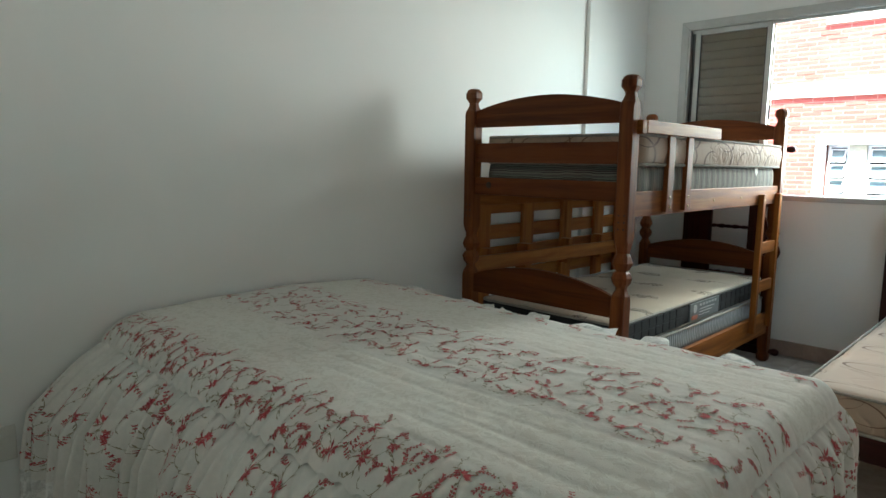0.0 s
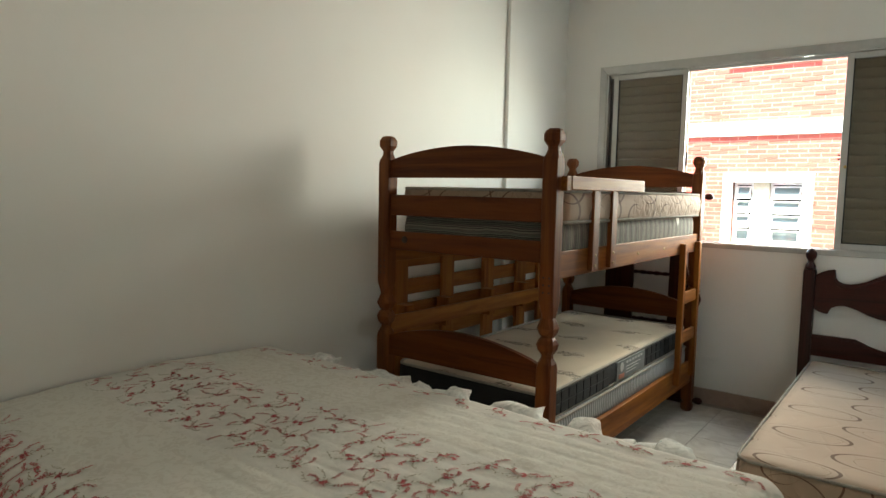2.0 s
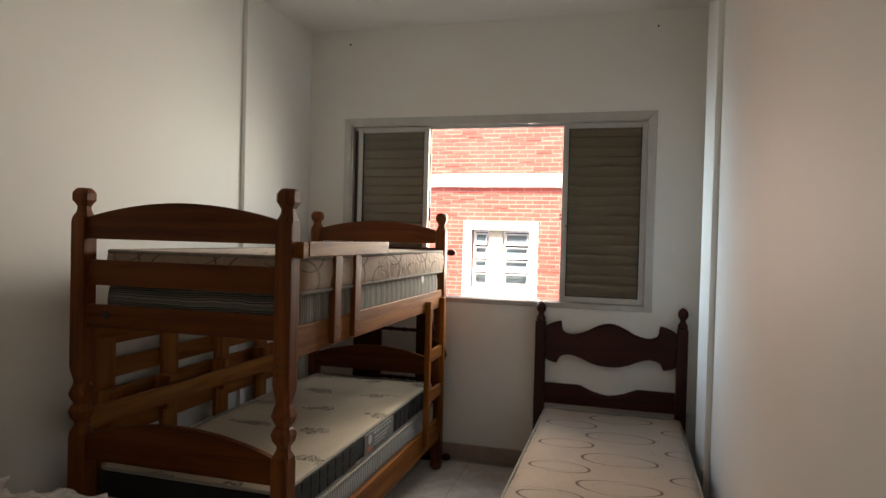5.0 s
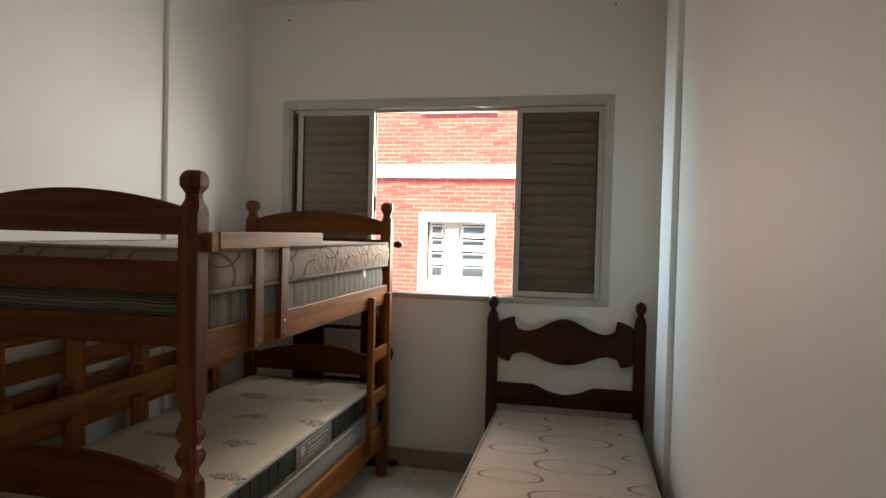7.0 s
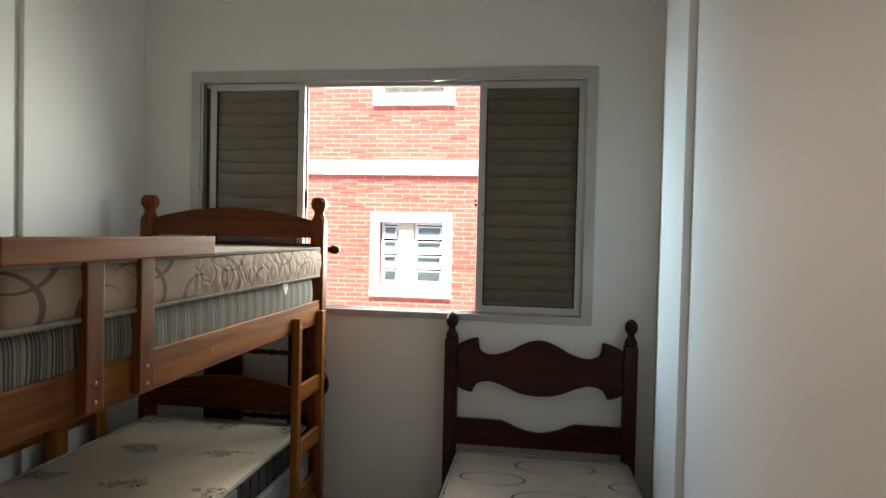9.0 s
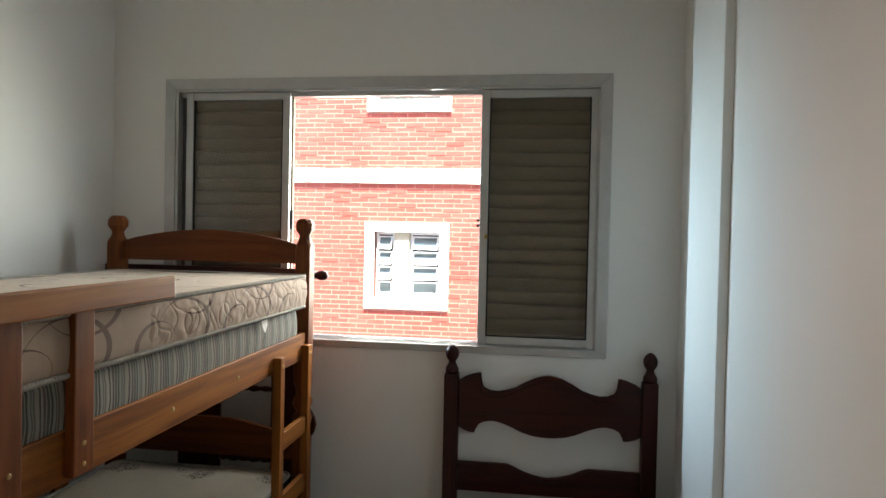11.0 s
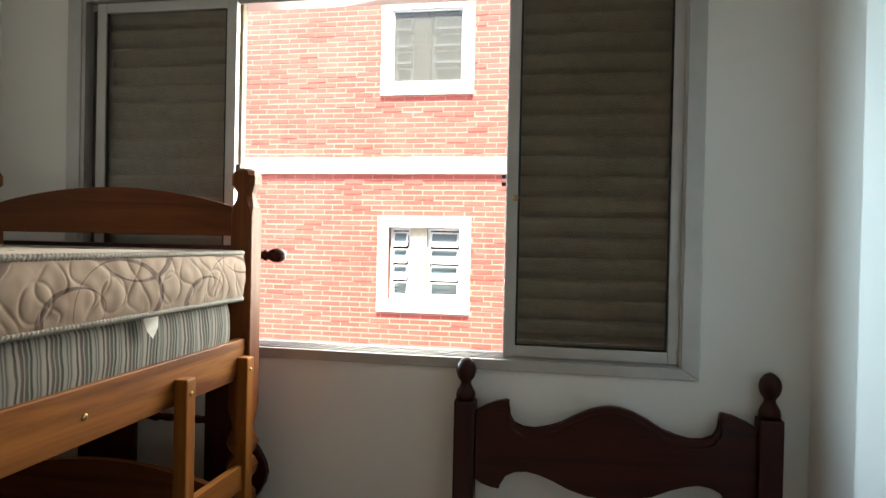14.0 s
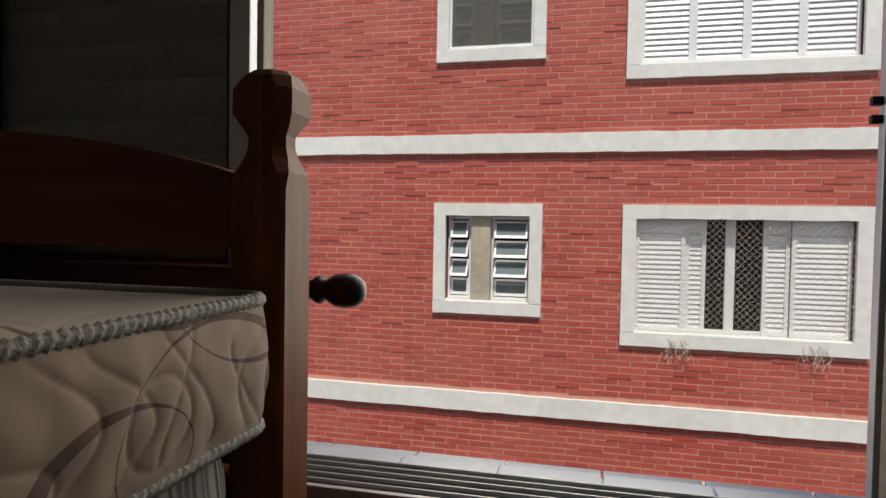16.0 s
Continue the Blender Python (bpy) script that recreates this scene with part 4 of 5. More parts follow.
# ---------- double bed with the quilt ----------
QX0, QX1, QY0, QY1, QZ = -2.255, -0.195, 1.985, 3.270, 0.690
dbl = thing("double_bed", (-1.22, 2.62, 0), "low double bed base hidden under a floral quilt", "bed")
part("box_base", box((QX0 + 0.03, QY0 + 0.05, 0.10), (QX1 - 0.06, QY1 - 0.05, 0.36), 0.01), DARK[0], dbl)
for px in (QX0 + 0.09, QX1 - 0.12):
    for py in (QY0 + 0.11, QY1 - 0.11):
        part("leg", box((px - 0.03, py - 0.03, 0), (px + 0.03, py + 0.03, 0.10), 0.004), DARK[2], dbl)
dm = thing("mattress", (-1.22, 2.62, 0.36), "thick double mattress under the floral quilt", "mattress")
part("cover", cushion((QX0 + 0.03, QY0 + 0.05, 0.362), (QX1 - 0.05, QY1 - 0.04, 0.655), 0.06, 0.0, (8, 8, 4)), WHITE_CLOTH, dm, "", True)

quilt = thing("quilt", (-1.22, 2.62, 0.66), "white floral quilt with ivory lace bands and gathered frills", "quilt")
BANDS = (2.125, 2.415, 2.835, 3.115)                     # border | ivory | floral | ivory | border
SEAMS = [2.125, 2.20, 2.27, 2.345, 2.415, 2.52, 2.625, 2.73, 2.835, 2.91, 2.985, 3.06, 3.115, 3.205]
ROLL = {"far": 0.07, "near": 0.15, "foot": 0.07}
DROP = 0.10


def quilt_z(x, y):
    d = 1.0
    z = QZ + 0.022 * (1 - abs((y - 2.7) / 0.6)) + 0.016 * max(0.0, (-1.5 - x) / 0.75)
    for e, r in ((QY1 - y, ROLL["far"]), (y - QY0, ROLL["near"]), (QX1 - x, ROLL["foot"])):
        if e < r:
            k = 1 - max(e, 0.0) / r
            z -= DROP * (1 - math.sqrt(max(0.0, 1 - k * k * 0.96)))
    for s in SEAMS:
        s2 = s + 0.006 * math.sin(x * 3.1 + s * 9)
        z -= 0.0016 * (0.6 + 0.8 * noise.noise(Vector((x * 2.2, s * 7, 3)))) * math.exp(-((y - s2) / 0.010) ** 2)
    z += 0.006 * noise.noise(Vector((x * 3.0, y * 4, 1.0))) + 0.0024 * noise.noise(Vector((x * 13, y * 17, 4.0))) + 0.0005 * noise.noise(Vector((x * 34, y * 40, 9.0)))
    if y < 2.12:
        z += 0.0055 * min(1, (2.12 - y) / 0.12) * (math.sin(x * 105 + 9 * noise.noise(Vector((x * 5, y * 3, 8)))) + 1.2 * noise.noise(Vector((x * 22, y * 5, 3))))
    if x > -0.24:
        z += 0.0030 * min(1, (x + 0.24) / 0.10) * math.sin(y * 120 + 9 * noise.noise(Vector((y * 5, x * 3, 5))))
    return z


nx, ny = 340, 230
verts, faces, slot = [], [], []
for i in range(nx + 1):
    for j in range(ny + 1):
        x, y = QX0 + (QX1 - QX0) * i / nx, QY0 + (QY1 - QY0) * j / ny
        verts.append((x, y, quilt_z(x, y)))
for i in range(nx):
    y_of = [QY0 + (QY1 - QY0) * (j + 0.5) / ny for j in range(ny)]
    for j in range(ny):
        a = i * (ny + 1) + j
        faces.append((a, a + ny + 1, a + ny + 2, a + 1))
        y = y_of[j]
        slot.append(1 if BANDS[0] < y < BANDS[1] or BANDS[2] < y < BANDS[3] else 0)


def from_lists(name, verts, faces, mats, slots=None, smooth=True):
    me = bpy.data.meshes.new(name)
    me.from_pydata(verts, [], faces)
    for m in mats:
        me.materials.append(m)
    if slots:
        me.polygons.foreach_set("material_index", slots)
    if smooth:
        me.shade_smooth()
    return new(name, me)


def under(ob, parent, label=""):
    ob.parent = parent
    if parent.type == "EMPTY":
        ob.matrix_parent_inverse = Matrix.Translation(-parent.location)
    return tagged(ob, label)


under(from_lists("top", verts, faces, [WHITE_CLOTH, IVORY], slot), quilt, "white and ivory quilted top")

# frill: a gathered strip that hangs round three sides
CR = 0.07
PER = []
for a, c in (((QX0, QY1), (QX1 - CR, QY1)), ((QX1, QY1 - CR), (QX1, QY0 + CR)), ((QX1 - CR, QY0), (QX0, QY0))):
    PER.append((Vector((*a, 0)), Vector((*c, 0))))


def perimeter(s):
    """Point and outward normal after s metres along the far side, the foot and the near side."""
    for k, (a, c) in enumerate(PER):
        L = (c - a).length
        if s <= L or (k == 2):
            d = (c - a).normalized()
            return a + d * s, Vector((-d.y, d.x, 0))
        s -= L
        if k < 2:
            arc = CR * math.pi / 2
            if s <= arc:
                n0 = Vector((0, 1, 0)) if k == 0 else Vector((1, 0, 0))
                t0 = Vector((1, 0, 0)) if k == 0 else Vector((0, -1, 0))
                ang = s / CR
                n = n0 * math.cos(ang) + t0 * math.sin(ang)
                return c - n0 * CR + n * CR, n
            s -= arc


SLEN = sum((c - a).length for a, c in PER) + CR * math.pi
FAR_LEN = (PER[0][1] - PER[0][0]).length


def frill(s, h):
    """A point of the hanging frill: s along the edge, h metres down from the seam."""
    p, n = perimeter(min(max(s, 0.0), SLEN))
    zt = quilt_z(min(max(p.x, QX0), QX1), min(max(p.y, QY0), QY1))
    w = min(1.0, h / 0.12)
    ph = s * 88 + 9.0 * noise.noise(Vector((s * 4.0, 0, 0)))
    out = 0.035 * min(1, h / 0.06) + 0.10 * h + w * (0.017 * math.sin(ph) + 0.032 * noise.noise(Vector((s * 9, h * 3, 2)))) + 0.004 * math.sin(s * 150) * max(0, 1 - h / 0.08)
    out -= 0.010 * max(0.0, 1 - h / 0.03)
    near = 1.0 if s > FAR_LEN + 1.3 else 0.0
    out += near * (0.07 + 0.10 * max(0.0, (-1.5 - p.x) / 0.6)) * min(1, h / 0.2)
    q = p + n * out
    return Vector((q.x, q.y, zt - h * 0.97 + 0.006 * math.sin(s * 37) * w)), n


ns, nh, HANG = 1200, 16, 0.40
verts, faces = [], []
for i in range(ns + 1):
    for j in range(nh + 1):
        q, n = frill(SLEN * i / ns, HANG * j / nh)
        verts.append(q)
for i in range(ns):
    for j in range(nh):
        a = i * (nh + 1) + j
        faces.append((a, a + 1, a + nh + 2, a + nh + 1))
under(from_lists("frill", verts, faces, [WHITE_CLOTH]), quilt, "gathered white frill with red flowers")
verts, faces = [], []
nl = 6
for i in range(ns + 1):
    for j in range(nl + 1):
        q, n = frill(SLEN * i / ns, HANG + 0.10 * j / nl)
        verts.append(q + n * 0.012 * math.sin(SLEN * i / ns * 75) * j / nl)
for i in range(ns):
    for j in range(nl):
        a = i * (nl + 1) + j
        faces.append((a, a + 1, a + nl + 2, a + nl + 1))
under(from_lists("lace_hem", verts, faces, [SHEER]), quilt, "sheer white lace hem")
# ruffled lace that stands up along the seam of the far side
verts, faces = [], []
for i in range(400):
    s = (FAR_LEN - 0.06) * i / 399
    fade = min(1.0, (FAR_LEN - 0.05 - s) / 0.25, s / 0.1 + 0.2)
    p, n = perimeter(s)
    z = quilt_z(min(p.x, QX1), QY1)
    for j in range(5):
        r = j / 4
        wob = math.sin(s * 27 + 5 * noise.noise(Vector((s * 2.5, 1, 0))))
        fold = noise.noise(Vector((s * 11, r * 1.5, 7))) + 0.5 * noise.noise(Vector((s * 30, r * 3, 2)))
        verts.append((p.x + 0.02 * r * math.sin(s * 61 + 2 * wob), p.y + 0.0 + fade * r * (0.125 + 0.035 * wob + 0.04 * fold), z + 0.006 + fade * (math.sin(r * 2.5) * (0.030 + 0.016 * wob) + 0.032 * fold * r)))
for i in range(399):
    for j in range(4):
        a = i * 5 + j
        faces.append((a, a + 1, a + 6, a + 5))
under(from_lists("lace_ruffle", verts, faces, [SHEER]), quilt, "sheer white lace ruffle along the edge")

# printed flowers: stems, leaves, berries and star flowers
pv, pf, ps = [], [], []
rng = random.Random(7)


def emit(place, pts, slot):
    k = len(pv)
    pv.extend(place(u, v) for u, v in pts)
    pf.append(tuple(range(k, k + len(pts))))
    ps.append(slot)


def petal(place, u, v, ang, length, width, slot):
    c, s = math.cos(ang), math.sin(ang)
    pts = [(0, 0), (0.45 * length, 0.5 * width), (length, 0), (0.45 * length, -0.5 * width)]
    emit(place, [(u + a * c - b * s, v + a * s + b * c) for a, b in pts], slot)


def sprig(place, u, v, ang, length, bend, berries):
    """A curving thin stem with leaves, ending in red buds where it bears any."""
    a = ang
    step = length / 10
    for k in range(10):
        u2, v2 = u + step * math.cos(a), v + step * math.sin(a)
        nx_, ny_ = -math.sin(a) * 0.0006, math.cos(a) * 0.0006
        emit(place, [(u + nx_, v + ny_), (u2 + nx_, v2 + ny_), (u2 - nx_, v2 - ny_), (u - nx_, v - ny_)], 2)
        if berries and k >= 4:
            for w in (-1, 1):
                petal(place, u2, v2, a + w * rng.uniform(0.4, 1.2), rng.uniform(0.005, 0.009), 0.0046, 0 if rng.random() < 0.75 else 1)
        elif k % 2:
            petal(place, u2, v2, a + rng.choice((-1, 1)) * rng.uniform(0.4, 0.9), rng.uniform(0.008, 0.015), 0.0038, 2)
        u, v = u2, v2
        a += bend / 10 + rng.uniform(-0.12, 0.12)


def blossom(place, u, v, r):
    a0 = rng.uniform(0, 6)
    for k in range(6):
        petal(place, u, v, a0 + k * math.pi / 3 + rng.uniform(-0.2, 0.2), r * rng.uniform(0.75, 1.15), r * 0.5, 0 if k % 3 else 1)


def spray(place, u, v, ang, size):
    """A cluster of small blossoms and ribbon-like petals with stems going out of it."""
    for k in range(4):
        a, d = rng.uniform(0, 6.28), rng.uniform(0.004, 0.020) * size
        blossom(place, u + d * math.cos(a), v + d * math.sin(a), rng.uniform(0.009, 0.013) * size)
    for k in range(5):
        petal(place, u, v, ang + rng.uniform(-0.9, 0.9) + (math.pi if k % 2 else 0), rng.uniform(0.020, 0.034) * size, 0.0042 * size, k % 2)
    for w, b in ((0.2, True), (math.pi + 0.2, True), (1.3, True), (math.pi + 1.4, False), (2.4, False)):
        sprig(place, u, v, ang + w + rng.uniform(-0.4, 0.4), rng.uniform(0.055, 0.105) * size, rng.choice((-1, 1)) * rng.uniform(0.8, 2.2), b)


def on_top(u, v):
    x, y = min(max(u, QX0 + 0.004), QX1 - 0.003), min(max(v, QY0 + 0.003), QY1 - 0.003)
    return (x, y, quilt_z(x, y) + 0.0022)


def on_frill(u, v):
    q, n = frill(u, min(max(v, 0.002), HANG))
    q = q + n * 0.0025
    return (q.x, q.y, q.z)


for r, yy in enumerate((2.475, 2.575, 2.675, 2.775)):
    for k in range(20):
        spray(on_top, QX0 + 0.05 + 0.103 * k + (0.05 if r % 2 else 0) + rng.uniform(-0.02, 0.02), yy + rng.uniform(-0.02, 0.02), rng.uniform(-0.5, 0.5), rng.uniform(0.6, 0.85))
for r, yy in enumerate((2.015, 2.085)):
    for k in range(22):
        spray(on_top, QX0 + 0.04 + 0.094 * k + 0.047 * r, yy + rng.uniform(-0.015, 0.015), rng.uniform(-0.6, 0.6), rng.uniform(0.7, 0.95))
for k in range(14):
    spray(on_top, QX0 + 0.05 + 0.148 * k, 3.160 + rng.uniform(-0.012, 0.012), rng.uniform(-0.2, 0.2), 0.72)
for k in range(int(SLEN / 0.115)):
    for hh in (0.05, 0.15, 0.25, 0.35):
        if rng.random() < 0.85:
            spray(on_frill, 0.06 + 0.115 * k + rng.uniform(-0.03, 0.03) + (0.055 if hh in (0.15, 0.35) else 0), hh, rng.uniform(0, 6), 0.9)
under(from_lists("floral_print", pv, pf, [RED, DEEP, STEM], ps, False), quilt, "red flowers and brown stems printed on the quilt")

# ---------- the brick building across the yard ----------
FY = 12.572
tagged(link("ground", box((-600, -600, GROUND - 0.3), (600, 600, GROUND)), ASPHALT), "plain grey concrete yard", "ground", kind="structure")
house = thing("apartment_building", (-1, 16, GROUND), "red painted brick apartment building with white bands and window frames", "building")
HX0, HX1, HTOP = -6.4, 3.7, 9.4
SMALL = (-2.72, -1.43, 0.490, 1.800)
LARGE = (-0.535, 1.970, 0.218, 1.796)
holes = []
for dz in (-3.06, 0.0, 2.98):
    holes += [(SMALL[0] + 0.13, SMALL[1] - 0.13, SMALL[2] + 0.13 + dz, SMALL[3] - 0.13 + dz), (LARGE[0] + 0.13, LARGE[1] - 0.13, LARGE[2] + 0.13 + dz, LARGE[3] - 0.13 + dz)]
# back wall of the facade, cut by the openings
bm = bmesh.new()
vx = sorted({HX0, HX1, *[h[i] for h in holes for i in (0, 1)]})
vz = sorted({GROUND, HTOP, *[h[i] for h in holes for i in (2, 3)]})


def solid(i, k):
    if not (0 <= i < len(vx) - 1 and 0 <= k < len(vz) - 1):
        return False
    mx, mz = (vx[i] + vx[i + 1]) / 2, (vz[k] + vz[k + 1]) / 2
    return not any(h[0] <= mx <= h[1] and h[2] <= mz <= h[3] for h in holes)


gridv = {}
for i, x in enumerate(vx):
    for k, zz in enumerate(vz):
        for d, y in enumerate((FY - 0.0005, FY + 0.21)):
            gridv[i, k, d] = bm.verts.new((x, y, zz))
for i in range(len(vx) - 1):
    for k in range(len(vz) - 1):
        if solid(i, k):
            for d in (0, 1):
                bm.faces.new([gridv[p, q, d] for p, q in ((i, k), (i + 1, k), (i + 1, k + 1), (i, k + 1))])
            for di, dk, e in ((-1, 0, ((i, k), (i, k + 1))), (1, 0, ((i + 1, k), (i + 1, k + 1))), (0, -1, ((i, k), (i + 1, k))), (0, 1, ((i, k + 1), (i + 1, k + 1)))):
                if not solid(i + di, k + dk):
                    bm.faces.new([gridv[(*e[0], 0)], gridv[(*e[1], 0)], gridv[(*e[1], 1)], gridv[(*e[0], 1)]])
facade = part("wall", bm, MORTAR, house)
part("side_wall", box((HX0, FY + 0.21, GROUND), (HX0 + 0.2, FY + 9, HTOP)), MORTAR, house)
part("side_wall", box((HX1 - 0.2, FY + 0.21, GROUND), (HX1, FY + 9, HTOP)), MORTAR, house)
part("back_wall", box((HX0, FY + 9, GROUND), (HX1, FY + 9.2, HTOP)), MORTAR, house)
part("roof", box((HX0 - 0.1, FY - 0.1, HTOP), (HX1 + 0.1, FY + 9.3, HTOP + 0.25), 0.02), CONCRETE, house)
# no rooms are built; one dark sheet gives their shade
part("room_behind", box((HX0 + 0.3, FY + 1.2, GROUND), (HX1 - 0.3, FY + 1.3, HTOP)), ROOM_SHADE, house, "near-black sheet painted as the shade of the rooms behind the windows")


def rough_strip(lo, hi, n, amp, seed):
    """A plastered strip whose rims wander slightly."""
    b = bmesh.new()
    rings = []
    for k in range(n + 1):
        x = lo[0] + (hi[0] - lo[0]) * k / n
        w0 = amp * noise.noise(Vector((x * 5, seed, 0)))
        w1 = amp * noise.noise(Vector((x * 5, seed, 9)))
        w2 = amp * 0.5 * noise.noise(Vector((x * 3, seed, 20)))
        rings.append([b.verts.new(p) for p in ((x, hi[1], lo[2] + w0), (x, lo[1] + w2, lo[2] + w0), (x, lo[1] + w2, hi[2] + w1), (x, hi[1], hi[2] + w1))])
    for r0, r1 in zip(rings, rings[1:]):
        for k in range(3):
            b.faces.new((r0[k], r0[k + 1], r1[k + 1], r1[k]))
    b.faces.new(rings[0])
    b.faces.new(rings[-1][::-1])
    return b


for z0, z1 in ((2.391, 2.612), (-0.668, -0.441), (-3.64, -3.42), (5.40, 5.62)):
    part("string_course", rough_strip((HX0, FY - 0.055, z0), (HX1, FY + 0.012, z1), 120, 0.008, z0), WHITE_TRIM, house, "white painted string course")


def surround(name, x0, x1, z0, z1, w, seed):
    w_ = part(name, rough_strip((x0, FY - 0.045, z1 - w), (x1, FY + 0.012, z1), 24, 0.007, seed), WHITE_TRIM, house, "window with a thick white painted surround")
    part("frame", rough_strip((x0, FY - 0.045, z0), (x1, FY + 0.012, z0 + w), 24, 0.007, seed + 1), WHITE_TRIM, w_)
    part("frame", box((x0, FY - 0.045, z0 + w), (x0 + w, FY + 0.012, z1 - w), 0.006), WHITE_TRIM, w_)
    part("frame", box((x1 - w, FY - 0.045, z0 + w), (x1, FY + 0.012, z1 - w), 0.006), WHITE_TRIM, w_)
    return w_


def hopper_column(w_, x0, x1, z0, z1, y):
    """A steel window of three tilted panes over a fixed one."""
    f = 0.035
    for lo, hi in (((x0, y, z0), (x0 + f, y + 0.03, z1)), ((x1 - f, y, z0), (x1, y + 0.03, z1)), ((x0 + f, y, z0), (x1 - f, y + 0.03, z0 + f)), ((x0 + f, y, z1 - f), (x1 - f, y + 0.03, z1))):
        part("frame", box(lo, hi, 0.003), WHITE_METAL, w_)
    n = 4
    hgt = (z1 - z0 - 2 * f) / n
    for k in range(n):
        a = z0 + f + hgt * k
        b = bmesh.new()
        g = bmesh.new()
        tilt = 0.0 if k == 0 else 0.085
        c0, c1 = x0 + f + 0.004, x1 - f - 0.004
        ft = 0.022
        lo_y, hi_y = y - tilt, y + 0.02

        def pt(x, r, back):
            return (x, lo_y + (hi_y - lo_y) * r + back, a + 0.012 + (hgt - 0.03) * r)
        for xa, xb, ra, rb in ((c0, c0 + ft, 0, 1), (c1 - ft, c1, 0, 1), (c0 + ft, c1 - ft, 0, 0.17), (c0 + ft, c1 - ft, 0.88, 1)):
            q = [b.verts.new(pt(x, r, d)) for d in (0, 0.014) for x, r in ((xa, ra), (xb, ra), (xb, rb), (xa, rb))]
            for i in ((0, 1, 2, 3), (7, 6, 5, 4), (0, 4, 5, 1), (1, 5, 6, 2), (2, 6, 7, 3), (3, 7, 4, 0)):
                b.faces.new([q[j] for j in i])
        q = [g.verts.new(pt(x, r, 0.007)) for x, r in ((c0 + ft, 0.17), (c1 - ft, 0.17), (c1 - ft, 0.88), (c0 + ft, 0.88))]
        g.faces.new(q)
        leaf = part("hopper", b, WHITE_METAL, w_)
        part("pane", g, GLASS_SKY_TONED, leaf)


# the sky's reflection in the hopper panes is put into their grey-green base
GLASS_SKY_TONED, gon, gob = nodes_of("sky_toned_glass")
set_in(gon, gob, Base_Color=(0.22, 0.28, 0.28), Roughness=0.12, Alpha=0.66)
# clear panes given a near-black base for the shade of the room inside
GLASS_ROOM_SHADE, gdn, gdb = nodes_of("clear_glass_painted_dark")
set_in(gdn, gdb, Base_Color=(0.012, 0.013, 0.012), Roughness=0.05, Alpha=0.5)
HAZY, hz, hb_ = nodes_of("hazy_glass")
set_in(hz, hb_, Base_Color=(0.13, 0.13, 0.115), Roughness=0.2, Alpha=0.55)



def louvred_leaf(w_, x0, x1, z0, z1, y, pitch=0.062, top=0.05):
    f = 0.045
    for lo, hi in (((x0, y, z0), (x0 + f, y + 0.035, z1)), ((x1 - f, y, z0), (x1, y + 0.035, z1)), ((x0 + f, y, z0), (x1 - f, y + 0.035, z0 + f)), ((x0 + f, y, z1 - top), (x1 - f, y + 0.035, z1))):
        part("frame", box(lo, hi, 0.003), WHITE_METAL, w_)
    n = int((z1 - top - z0 - f) / pitch)
    me = slat_mesh(x1 - x0 - 2 * f - 0.002, pitch * 1.25, "louvre", 0.30)
    me.materials.append(WHITE_METAL)
    for k in range(n):
        o = new("louvre", me)
        o.parent = w_
        o.location = ((x0 + x1) / 2, y + 0.018, z0 + f + pitch * (k + 0.5))
        o.rotation_euler = (0, 0, math.pi)


